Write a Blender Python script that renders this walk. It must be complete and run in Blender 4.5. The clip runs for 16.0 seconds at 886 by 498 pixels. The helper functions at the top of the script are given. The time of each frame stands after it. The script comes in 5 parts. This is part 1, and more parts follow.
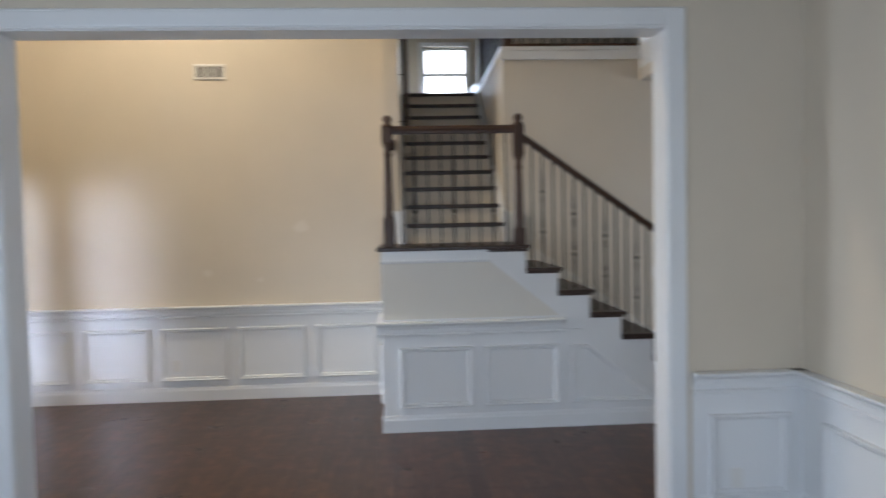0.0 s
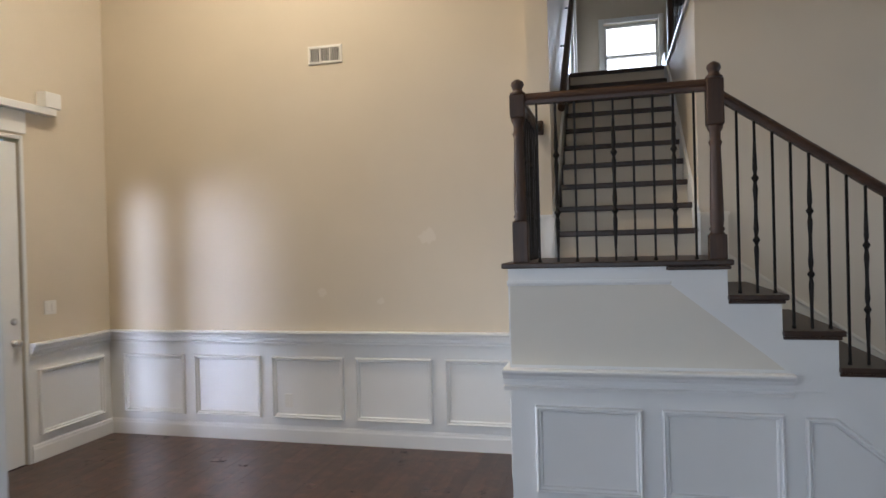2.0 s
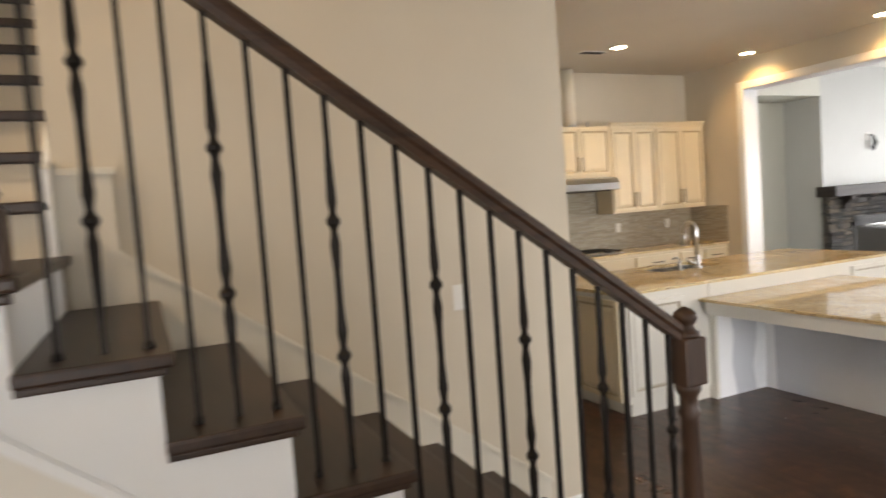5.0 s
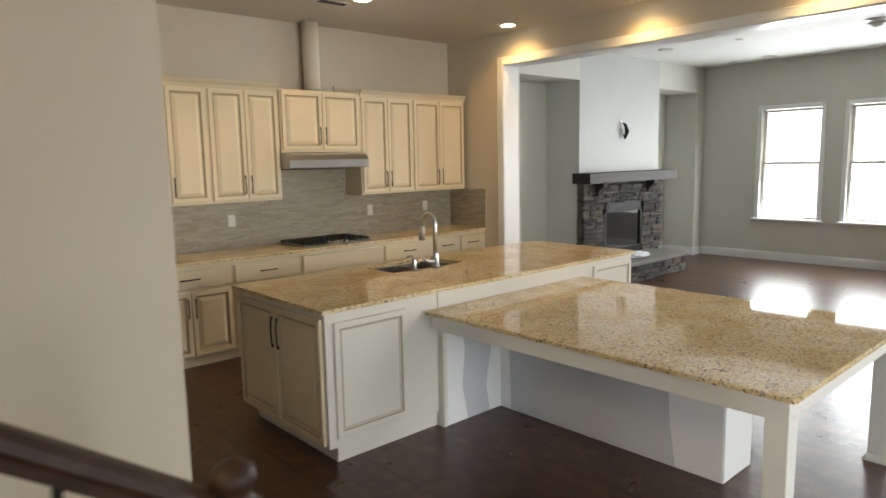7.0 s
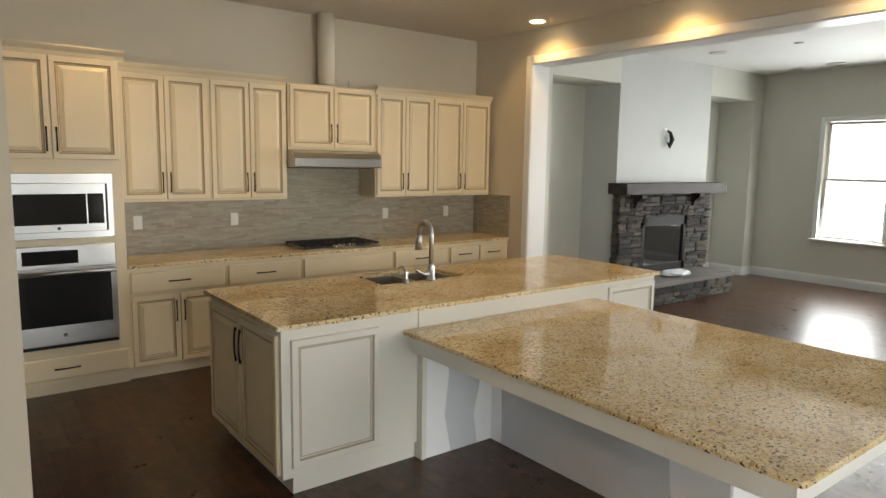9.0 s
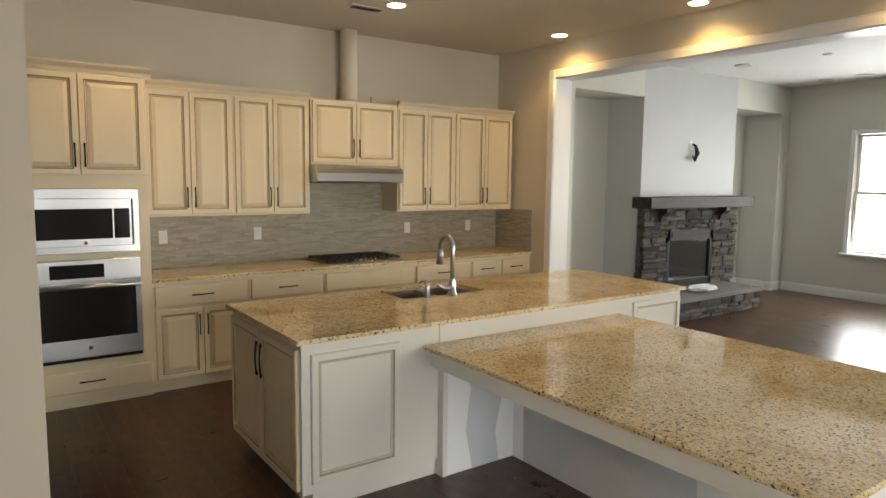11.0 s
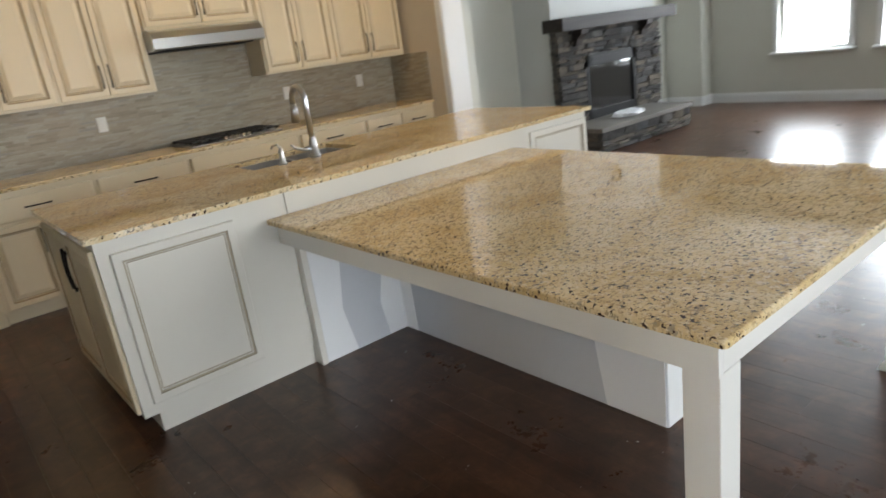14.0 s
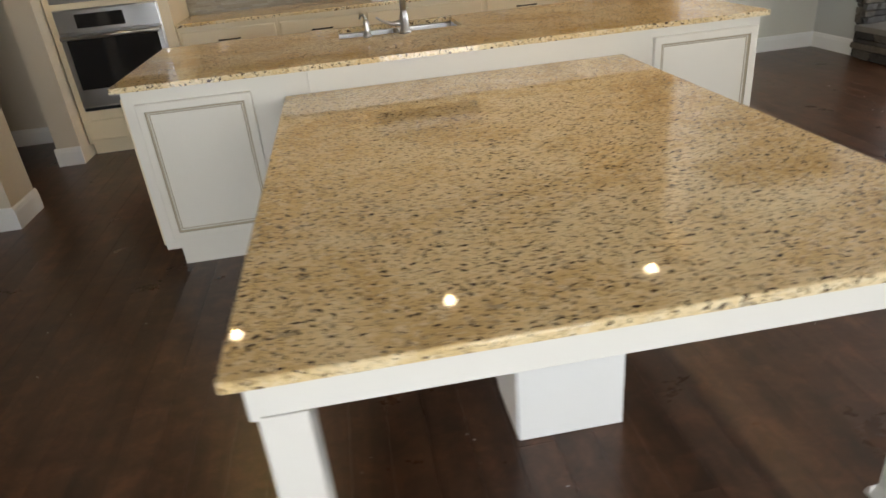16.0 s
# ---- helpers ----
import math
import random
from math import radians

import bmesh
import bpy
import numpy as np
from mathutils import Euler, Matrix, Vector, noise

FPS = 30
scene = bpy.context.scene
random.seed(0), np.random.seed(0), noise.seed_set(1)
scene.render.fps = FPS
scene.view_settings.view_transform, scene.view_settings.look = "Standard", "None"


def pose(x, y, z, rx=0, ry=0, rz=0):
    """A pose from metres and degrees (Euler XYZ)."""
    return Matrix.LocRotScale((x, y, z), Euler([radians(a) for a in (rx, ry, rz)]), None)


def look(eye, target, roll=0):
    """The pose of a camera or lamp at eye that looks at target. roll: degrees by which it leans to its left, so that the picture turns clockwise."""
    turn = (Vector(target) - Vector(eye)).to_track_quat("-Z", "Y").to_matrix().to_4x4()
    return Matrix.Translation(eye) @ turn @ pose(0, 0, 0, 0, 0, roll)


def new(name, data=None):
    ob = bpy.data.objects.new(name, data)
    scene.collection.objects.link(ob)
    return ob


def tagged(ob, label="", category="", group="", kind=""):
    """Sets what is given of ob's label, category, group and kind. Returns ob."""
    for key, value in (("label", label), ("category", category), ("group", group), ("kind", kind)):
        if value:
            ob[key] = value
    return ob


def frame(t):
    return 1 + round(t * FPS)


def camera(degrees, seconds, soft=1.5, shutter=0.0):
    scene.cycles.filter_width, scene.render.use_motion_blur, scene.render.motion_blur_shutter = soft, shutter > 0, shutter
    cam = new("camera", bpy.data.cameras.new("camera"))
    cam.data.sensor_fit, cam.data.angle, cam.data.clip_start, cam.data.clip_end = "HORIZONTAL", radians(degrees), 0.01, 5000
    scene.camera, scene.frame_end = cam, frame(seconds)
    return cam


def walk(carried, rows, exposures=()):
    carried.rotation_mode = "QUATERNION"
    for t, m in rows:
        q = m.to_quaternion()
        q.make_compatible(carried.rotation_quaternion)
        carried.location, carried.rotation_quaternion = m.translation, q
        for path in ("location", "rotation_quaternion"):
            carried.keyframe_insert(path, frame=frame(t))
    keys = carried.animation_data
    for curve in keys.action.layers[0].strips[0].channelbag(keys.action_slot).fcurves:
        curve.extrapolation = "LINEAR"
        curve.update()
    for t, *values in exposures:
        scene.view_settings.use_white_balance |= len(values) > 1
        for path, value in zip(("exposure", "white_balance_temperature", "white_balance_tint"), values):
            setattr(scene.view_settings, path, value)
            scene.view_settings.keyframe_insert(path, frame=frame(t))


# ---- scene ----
cam = camera(68.1, 16.0, shutter=0.5)
PATH = [
    (0, (-0.268, 0.199, 1.751), (-0.155, 2.195, 1.674), -1.2),
    (0.5, (-0.099, 0.5, 1.771), (-0.413, 2.474, 1.704), -0.7),
    (1, (-0.032, 0.915, 1.711), (-0.374, 2.885, 1.667), -0.5),
    (1.5, (0.036, 1.338, 1.695), (-0.333, 3.303, 1.667), -1.4),
    (2, (0.114, 1.784, 1.687), (-0.379, 3.723, 1.671), -1.5),
    (2.5, (0.171, 2.259, 1.655), (-0.195, 4.225, 1.64), -2.2),
    (3, (0.316, 2.701, 1.655), (-0.108, 4.654, 1.591), -2.8),
    (3.5, (0.491, 3.099, 1.615), (0.377, 5.094, 1.539), -3.2),
    (4, (0.706, 3.49, 1.631), (0.931, 5.472, 1.495), -3.0),
    (4.5, (0.856, 3.81, 1.639), (1.287, 5.758, 1.499), -2.5),
    (5, (1.002, 4.124, 1.639), (1.835, 5.938, 1.509), -4.1),
    (7.5, (2.415, 4.795, 1.756), (3.773, 6.236, 1.471), -0.5),
    (8, (2.571, 4.846, 1.74), (3.953, 6.263, 1.454), -0.1),
    (8.5, (2.721, 4.808, 1.745), (3.963, 6.353, 1.478), 0.3),
    (9, (2.782, 4.793, 1.75), (3.983, 6.371, 1.49), 0.9),
    (11.5, (2.822, 4.809, 1.738), (3.943, 6.452, 1.538), -0.2),
    (12, (2.881, 4.751, 1.692), (3.997, 6.399, 1.497), -2.0),
    (12.5, (2.968, 4.792, 1.586), (4.19, 6.333, 1.222), -3.9),
    (13, (3.14, 4.956, 1.52), (4.522, 6.306, 1.004), -4.6),
    (13.5, (3.311, 5.036, 1.487), (4.743, 6.305, 0.902), -5.7),
    (14, (3.601, 4.996, 1.482), (4.778, 6.496, 0.879), -8.0),
    (14.5, (3.944, 4.979, 1.442), (4.977, 6.518, 0.691), -9.4),
    (15, (4.292, 4.902, 1.454), (5.117, 6.558, 0.695), -9.7),
    (15.5, (4.68, 4.745, 1.474), (5.096, 6.496, 0.601), -8.1),
    (16, (5.12, 4.663, 1.478), (5.325, 6.438, 0.581), -5.7),
]
walk(cam, [(t, look(eye, target, roll)) for t, eye, target, roll in PATH],
     [(0, -0.06, 5800, 13), (1, -0.12, 5950, 13), (2, -0.12, 5850, 14), (3, -0.1, 5850, 14), (3.5, -0.12, 6100, 14), (4, 0.2, 6400, 15), (4.5, 0.45, 6800, 16),
      (5, 0.70, 7400, 17), (7.5, 0.18, 7100, 11), (8.5, 0.14, 7250, 11), (9, 0.16, 7350, 11), (12, 0.16, 7450, 12), (12.5, 0.16, 7000, 11), (13.5, 0.22, 6600, 11), (15, 0.3, 7000, 12), (16, 0.26, 7100, 13)])

# ---------------------------------------------------------------- light
world = bpy.data.worlds.new("sky")
scene.world = world
world.use_nodes = True
wn = world.node_tree
sky = wn.nodes.new("ShaderNodeTexSky")
sky.sky_type, sky.sun_disc = "NISHITA", False
sky.sun_elevation, sky.sun_rotation = radians(48), radians(200)
wn.links.new(sky.outputs[0], wn.nodes["Background"].inputs[0])
wn.nodes["Background"].inputs[1].default_value = 0.12


def area_lamp(name, eye, target, sx, sy, watts, colour=(1, 1, 1), spread=180):
    data = bpy.data.lights.new(name, "AREA")
    data.shape, data.size, data.size_y, data.energy, data.color = "RECTANGLE", sx, sy, watts, colour
    data.spread = radians(spread)
    ob = new(name, data)
    ob.matrix_basis = look(eye, target)
    return ob


def spot_lamp(name, eye, watts, colour, degrees=120, blend=0.6, radius=0.06):
    data = bpy.data.lights.new(name, "SPOT")
    data.energy, data.color, data.spot_size, data.spot_blend, data.shadow_soft_size = watts, colour, radians(degrees), blend, radius
    ob = new(name, data)
    ob.matrix_basis = look(eye, (eye[0], eye[1] + 0.001, eye[2] - 1))
    return ob


DAY = (0.80, 0.90, 1.0)
WARM = (1.0, 0.64, 0.26)
sun_data = bpy.data.lights.new("sun", "SUN")
sun_data.energy, sun_data.angle, sun_data.color = 2.5, radians(0.6), (1.0, 0.95, 0.88)
sun_ob = new("sun", sun_data)
sun_ob.matrix_basis = look((0, 0, 30), (-3.0, 10.0, 12.0))
for wy in (8.86, 7.57, 6.29, 5.01):
    area_lamp("living_window_light", (13.37, wy, 1.58), (8, wy - 0.2, 0.9), 0.86, 1.72, 54, DAY)
area_lamp("breakfast_window_light", (6.4, 0.65, 1.4), (6.0, 6, 0.7), 1.5, 2.2, 46, (0.88, 0.95, 1.0), 95)
# Lamp of an added, unseen window, set to brighten the pier's left face.
area_lamp("breakfast_window_light", (2.86, 0.65, 1.32), (5.0, 6.2, 0.4), 0.9, 2.3, 20, (0.80, 0.90, 1.0), 75)
area_lamp("dining_window_light", (-3.3, 0.8, 1.65), (2, 2.2, 1.3), 2.4, 1.85, 46, DAY)
area_lamp("dining_window_light", (-0.8, -2.5, 1.65), (-1.2, 4, 1.3), 2.6, 1.85, 85, DAY)
area_lamp("entry_door_light", (-4.41, 5.75, 1.2), (-4.06, 6.97, 1.12), 0.16, 2.1, 1.8, (0.80, 0.86, 1.0), 30)
area_lamp("entry_door_light", (-4.41, 5.52, 1.2), (-3.20, 6.97, 1.12), 0.20, 2.1, 2.8, (0.80, 0.86, 1.0), 30)
area_lamp("entry_door_light", (-4.40, 5.42, 1.3), (5, 5.5, 0.95), 0.65, 2.1, 17, (0.92, 0.96, 1.0), 66)
area_lamp("landing_window_light", (0.48, 11.5, 4.35), (0.3, 7, 2.6), 0.75, 0.95, 36, DAY)
spot_lamp("foyer_pendant_light", (-2.4, 5.6, 5.55), 470, (1.0, 0.82, 0.56), 165, 0.8, 0.15)
# Added warm fill for the upstairs hall; no fixture belongs to it.
spot_lamp("upstairs_fill_light", (2.0, 7.9, 5.9), 25, (1.0, 0.8, 0.5), 150, 0.8, 0.1)
CANS = [(3.84, 9.63), (5.71, 9.63), (7.59, 9.62), (7.59, 8.08), (7.59, 6.54)]
for cx, cy in CANS:
    spot_lamp("recessed_light_beam", (cx, cy, 3.15), 33, WARM, 140, 0.7, 0.03)


# ---------------------------------------------------------------- materials
def node(nt, kind, **inputs):
    n = nt.nodes.new(kind)
    for key, value in inputs.items():
        n.inputs[key.replace("_", " ")].default_value = value
    return n


def base_material(name, rough, metal=0.0):
    m = bpy.data.materials.new(name)
    m.use_nodes = True
    nt = m.node_tree
    p = nt.nodes["Principled BSDF"]
    p.inputs["Roughness"].default_value, p.inputs["Metallic"].default_value = rough, metal
    return m, nt, p


def ramp(nt, source, stops):
    r = nt.nodes.new("ShaderNodeValToRGB")
    while len(r.color_ramp.elements) < len(stops):
        r.color_ramp.elements.new(0.5)
    for e, (at, c) in zip(r.color_ramp.elements, stops):
        e.position = at
        e.color = (*c, 1) if len(c) == 3 else c
    nt.links.new(source, r.inputs[0])
    return r.outputs[0]


def coords(nt, scale=(1, 1, 1)):
    tc = nt.nodes.new("ShaderNodeTexCoord")
    mp = nt.nodes.new("ShaderNodeMapping")
    mp.inputs["Scale"].default_value = scale
    nt.links.new(tc.outputs["Object"], mp.inputs["Vector"])
    return mp.outputs[0]


def noise_of(nt, vec, scale, detail=4, rough=0.55, distort=0.0):
    n = node(nt, "ShaderNodeTexNoise", Scale=scale, Detail=detail, Roughness=rough, Distortion=distort)
    nt.links.new(vec, n.inputs["Vector"])
    return n.outputs["Fac"]


def mix(nt, fac, a, b, blend="MIX"):
    m = nt.nodes.new("ShaderNodeMix")
    m.data_type, m.blend_type = "RGBA", blend
    for slot, v in ((0, fac), (6, a), (7, b)):
        if isinstance(v, (int, float)):
            m.inputs[slot].default_value = v
        elif isinstance(v, tuple):
            m.inputs[slot].default_value = (*v, 1)
        else:
            nt.links.new(v, m.inputs[slot])
    return m.outputs[2]


def bump(nt, p, height, strength, distance=0.002):
    b = node(nt, "ShaderNodeBump", Strength=strength, Distance=distance)
    nt.links.new(height, b.inputs["Height"])
    nt.links.new(b.outputs[0], p.inputs["Normal"])


def painted(name, colour, rough=0.55, vary=0.06, grain=260, relief=0.25, metal=0.0):
    """Paint or plain stuff with large stains, fine grain and a slightly uneven sheen."""
    m, nt, p = base_material(name, rough, metal)
    v = coords(nt)
    big, fine = noise_of(nt, v, 1.7, 5), noise_of(nt, v, grain, 3)
    dark = tuple(c * (1 - vary) for c in colour)
    light = tuple(min(1, c * (1 + vary)) for c in colour)
    c = ramp(nt, big, [(0.3, dark), (0.7, light)])
    nt.links.new(mix(nt, 0.06, c, ramp(nt, fine, [(0.35, dark), (0.65, light)])), p.inputs["Base Color"])
    mr = node(nt, "ShaderNodeMapRange", To_Min=max(0.02, rough - 0.06), To_Max=min(1, rough + 0.08))
    nt.links.new(noise_of(nt, v, 6, 4), mr.inputs["Value"])
    nt.links.new(mr.outputs[0], p.inputs["Roughness"])
    bump(nt, p, fine, relief, 0.001)
    return m


def wood(name, dark, light, rough, grain_axis, scale=14.0, coat=0.0, relief=0.3, by_piece=False):
    m, nt, p = base_material(name, rough)
    stretch = [1.0, 1.0, 1.0]
    stretch[grain_axis] = 0.07
    v = coords(nt, stretch)
    if by_piece:
        oi, geo = nt.nodes.new("ShaderNodeObjectInfo"), nt.nodes.new("ShaderNodeNewGeometry")
        add = nt.nodes.new("ShaderNodeMath")
        add.operation = "ADD"
        nt.links.new(oi.outputs["Random"], add.inputs[0])
        nt.links.new(geo.outputs["Random Per Island"], add.inputs[1])
        fr = nt.nodes.new("ShaderNodeMath")
        fr.operation = "FRACT"
        nt.links.new(add.outputs[0], fr.inputs[0])
        off = nt.nodes.new("ShaderNodeVectorMath")
        off.operation = "MULTIPLY_ADD"
        nt.links.new(fr.outputs[0], off.inputs[0])
        off.inputs[1].default_value = (37, 19, 5)
        nt.links.new(v, off.inputs[2])
        vv = off.outputs[0]
    else:
        vv = v
    g = noise_of(nt, vv, scale, 8, 0.65, 0.6)
    c = ramp(nt, g, [(0.28, dark), (0.72, light)])
    if by_piece:
        tone = ramp(nt, fr.outputs[0], [(0.0, (0.88, 0.87, 0.86)), (0.5, (1.0, 1.0, 1.0)), (1.0, (1.12, 1.09, 1.07))])
        c = mix(nt, 1.0, c, tone, "MULTIPLY")
        geo2 = nt.nodes.new("ShaderNodeNewGeometry")
        dust = noise_of(nt, geo2.outputs["Position"], 2.4, 8, 0.75)
        mottle = noise_of(nt, geo2.outputs["Position"], 8.5, 7, 0.68, 0.4)
        c = mix(nt, 1.0, c, ramp(nt, mottle, [(0.32, (0.62, 0.60, 0.60)), (0.5, (1.05, 1.02, 1.0)), (0.68, (1.9, 1.7, 1.55))]), "MULTIPLY")
        dfac = ramp(nt, dust, [(0.50, (0, 0, 0)), (0.9, (0.07, 0.065, 0.06))])
        c = mix(nt, dfac, c, (0.30, 0.26, 0.22))
        mr = node(nt, "ShaderNodeMapRange", From_Min=0.3, From_Max=0.75, To_Min=rough - 0.02, To_Max=rough + 0.06)
        nt.links.new(dust, mr.inputs["Value"])
        nt.links.new(mr.outputs[0], p.inputs["Roughness"])
    nt.links.new(c, p.inputs["Base Color"])
    p.inputs["Coat Weight"].default_value = coat
    p.inputs["Coat Roughness"].default_value = 0.15
    bump(nt, p, g, relief, 0.002)
    return m


def granite():
    m, nt, p = base_material("granite_gold", 0.035)
    geo = nt.nodes.new("ShaderNodeNewGeometry")
    v = geo.outputs["Position"]
    cloud = noise_of(nt, v, 2.6, 6, 0.6, 0.8)
    c = ramp(nt, cloud, [(0.3, (0.58, 0.41, 0.18)), (0.46, (0.72, 0.56, 0.31)), (0.62, (0.80, 0.68, 0.44)), (0.75, (0.64, 0.48, 0.25))])
    mid = noise_of(nt, v, 52, 4, 0.6, 0.5)
    c = mix(nt, ramp(nt, mid, [(0.50, (0, 0, 0)), (0.64, (0.65, 0.65, 0.65))]), c, (0.82, 0.72, 0.51))
    c = mix(nt, ramp(nt, noise_of(nt, v, 78, 3, 0.5, 0.9), [(0.55, (0, 0, 0)), (0.63, (0.6, 0.6, 0.6))]), c, (0.27, 0.17, 0.08))
    c = mix(nt, ramp(nt, noise_of(nt, v, 120, 2, 0.5, 0.5), [(0.63, (0, 0, 0)), (0.69, (0.6, 0.6, 0.6))]), c, (0.13, 0.075, 0.04))
    grey = noise_of(nt, v, 38, 3, 0.5, 1.2)
    c = mix(nt, ramp(nt, grey, [(0.61, (0, 0, 0)), (0.68, (0.7, 0.7, 0.7))]), c, (0.30, 0.26, 0.20))
    spots = noise_of(nt, v, 76, 2.0, 0.45, 0.3)
    c = mix(nt, ramp(nt, spots, [(0.612, (0, 0, 0)), (0.638, (1, 1, 1))]), c, (0.040, 0.020, 0.015))
    nt.links.new(c, p.inputs["Base Color"])
    return m


def mosaic():
    m, nt, p = base_material("mosaic_strip", 0.22)
    geo = nt.nodes.new("ShaderNodeNewGeometry")
    c = ramp(nt, geo.outputs["Random Per Island"], [(0.0, (0.26, 0.225, 0.165)), (0.25, (0.33, 0.285, 0.21)), (0.6, (0.38, 0.335, 0.25)), (0.88, (0.43, 0.395, 0.32)), (1.0, (0.28, 0.265, 0.23))])
    v = geo.outputs["Position"]
    c = mix(nt, 0.35, c, ramp(nt, noise_of(nt, v, 60, 4), [(0.3, (0.27, 0.23, 0.165)), (0.7, (0.42, 0.37, 0.28))]))
    nt.links.new(c, p.inputs["Base Color"])
    rr = ramp(nt, geo.outputs["Random Per Island"], [(0.0, (0.6,) * 3), (0.5, (0.48,) * 3), (0.9, (0.34,) * 3)])
    nt.links.new(rr, p.inputs["Roughness"])
    return m


def stone():
    m, nt, p = base_material("ledge_stone", 0.85)
    oi = nt.nodes.new("ShaderNodeObjectInfo")
    geo = nt.nodes.new("ShaderNodeNewGeometry")
    v = geo.outputs["Position"]
    tone = ramp(nt, oi.outputs["Random"], [(0.0, (0.038, 0.036, 0.036)), (0.4, (0.078, 0.076, 0.075)), (0.7, (0.13, 0.113, 0.093)), (1.0, (0.066, 0.07, 0.077))])
    g = noise_of(nt, v, 22, 7, 0.65, 0.4)
    c = mix(nt, 0.8, tone, ramp(nt, g, [(0.25, (0.45, 0.45, 0.45)), (0.75, (1.3, 1.27, 1.2))]), "MULTIPLY")
    nt.links.new(c, p.inputs["Base Color"])
    bump(nt, p, g, 0.9, 0.012)
    return m


def steel(name, rough=0.22, tone=0.62, wave=0.0):
    """Brushed metal; wave bends the sheet slightly, as thin panels do."""
    m, nt, p = base_material(name, rough, 1.0)
    g = noise_of(nt, coords(nt, (1, 40, 40)), 30, 3)
    nt.links.new(ramp(nt, g, [(0.3, (tone * 0.92,) * 3), (0.7, (tone, tone, tone * 0.98))]), p.inputs["Base Color"])
    if wave:
        bump(nt, p, noise_of(nt, coords(nt, (1.0, 1.0, 1.6)), 5, 1), 1.0, wave)
    else:
        bump(nt, p, g, 0.03, 0.0005)
    return m


def matte(m, level):
    m.node_tree.nodes["Principled BSDF"].inputs["Specular IOR Level"].default_value = level
    return m


def emitter(name, colour, strength):
    m, nt, p = base_material(name, 0.5)
    p.inputs["Emission Color"].default_value = (*colour, 1)
    p.inputs["Emission Strength"].default_value = strength
    p.inputs["Base Color"].default_value = (0.8, 0.8, 0.8, 1)
    return m


def glass(name, tint=(1, 1, 1), rough=0.0):
    m, nt, p = base_material(name, rough)
    p.inputs["Base Color"].default_value = (*tint, 1)
    p.inputs["Transmission Weight"].default_value = 1.0
    p.inputs["IOR"].default_value = 1.05
    return m


WALL = painted("greige_wall_paint", (0.60, 0.535, 0.43), 0.6, 0.025)
# Same greige as WALL, with its daylight put into a paler, greyer colour.
LIVING = painted("daylit_wall_paint", (0.56, 0.56, 0.50), 0.6, 0.02)
PRIMER = painted("white_primer", (0.47, 0.48, 0.465), 0.6, 0.03)
CEIL = painted("ceiling_paint", (0.62, 0.57, 0.49), 0.7, 0.02, 180, 0.4)
LIVCEIL = painted("living_ceiling_paint", (0.72, 0.72, 0.69), 0.7, 0.02, 180, 0.4)
TRIM = painted("white_trim_paint", (0.74, 0.75, 0.745), 0.35, 0.02, 200, 0.08)
STAIRW = painted("stair_side_paint", (0.66, 0.635, 0.57), 0.55, 0.03)
CREAM = painted("cream_cabinet_paint", (0.70, 0.60, 0.42), 0.38, 0.03, 120, 0.08)
GLAZE = painted("cream_glaze_line", (0.35, 0.26, 0.145), 0.45, 0.12, 120, 0.1)
GLAZE2 = painted("pale_glaze_line", (0.40, 0.35, 0.26), 0.45, 0.12, 120, 0.1)
ISLEC = painted("antique_white_paint", (0.69, 0.665, 0.60), 0.38, 0.03, 120, 0.08)
TABLEW = painted("white_table_paint", (0.72, 0.71, 0.67), 0.36, 0.02, 160, 0.08)
DRYWALL = painted("bare_drywall", (0.55, 0.565, 0.595), 0.75, 0.03)
PATCH = painted("joint_compound", (0.80, 0.81, 0.82), 0.7, 0.03)
PLANK = wood("dark_walnut_plank", (0.028, 0.0128, 0.0075), (0.080, 0.0405, 0.0235), 0.28, 1, 9, 0.0, 0.16, True)
TREAD = wood("dark_stained_oak_x", (0.015, 0.0075, 0.0045), (0.046, 0.023, 0.013), 0.4, 1, 16)
RAIL = wood("dark_stained_oak_rail", (0.020, 0.0088, 0.0045), (0.076, 0.034, 0.0155), 0.46, 0, 20)
NEWEL = wood("dark_stained_oak_post", (0.020, 0.0088, 0.0045), (0.074, 0.034, 0.016), 0.5, 2, 20)
IRON = painted("oil_rubbed_iron", (0.013, 0.010, 0.008), 0.45, 0.1, 300, 0.3, 0.6)
GRANITE = granite()
MOSAIC = mosaic()
GROUT = painted("grout", (0.33, 0.30, 0.25), 0.85, 0.05)
STONE = matte(stone(), 0.2)
MORTAR = matte(painted("dark_mortar", (0.04, 0.038, 0.036), 0.95, 0.1), 0.2)
SLATE = matte(painted("hearth_flagstone", (0.16, 0.15, 0.135), 0.6, 0.15, 40, 0.6), 0.2)
BEAM = matte(wood("rustic_mantel_beam", (0.014, 0.011, 0.010), (0.05, 0.040, 0.035), 0.55, 0, 12, 0, 0.8), 0.2)
STEEL = steel("brushed_steel", 0.28, 0.38, 0.004)
HOODSTEEL = steel("satin_steel", 0.3, 0.52, 0.003)
NICKEL = steel("brushed_nickel", 0.28, 0.55)
CHROME = steel("chrome", 0.06, 0.8)
BLACKGLASS = painted("black_oven_glass", (0.010, 0.011, 0.013), 0.08, 0.05, 200, 0.0)
CASTIRON = painted("cast_iron", (0.012, 0.012, 0.012), 0.45, 0.1, 200, 0.4)
BLACK = matte(painted("black_metal", (0.012, 0.012, 0.012), 0.55, 0.1), 0.2)
FIREGLASS = painted("fireplace_glass", (0.012, 0.012, 0.013), 0.03, 0.05, 200, 0.0)
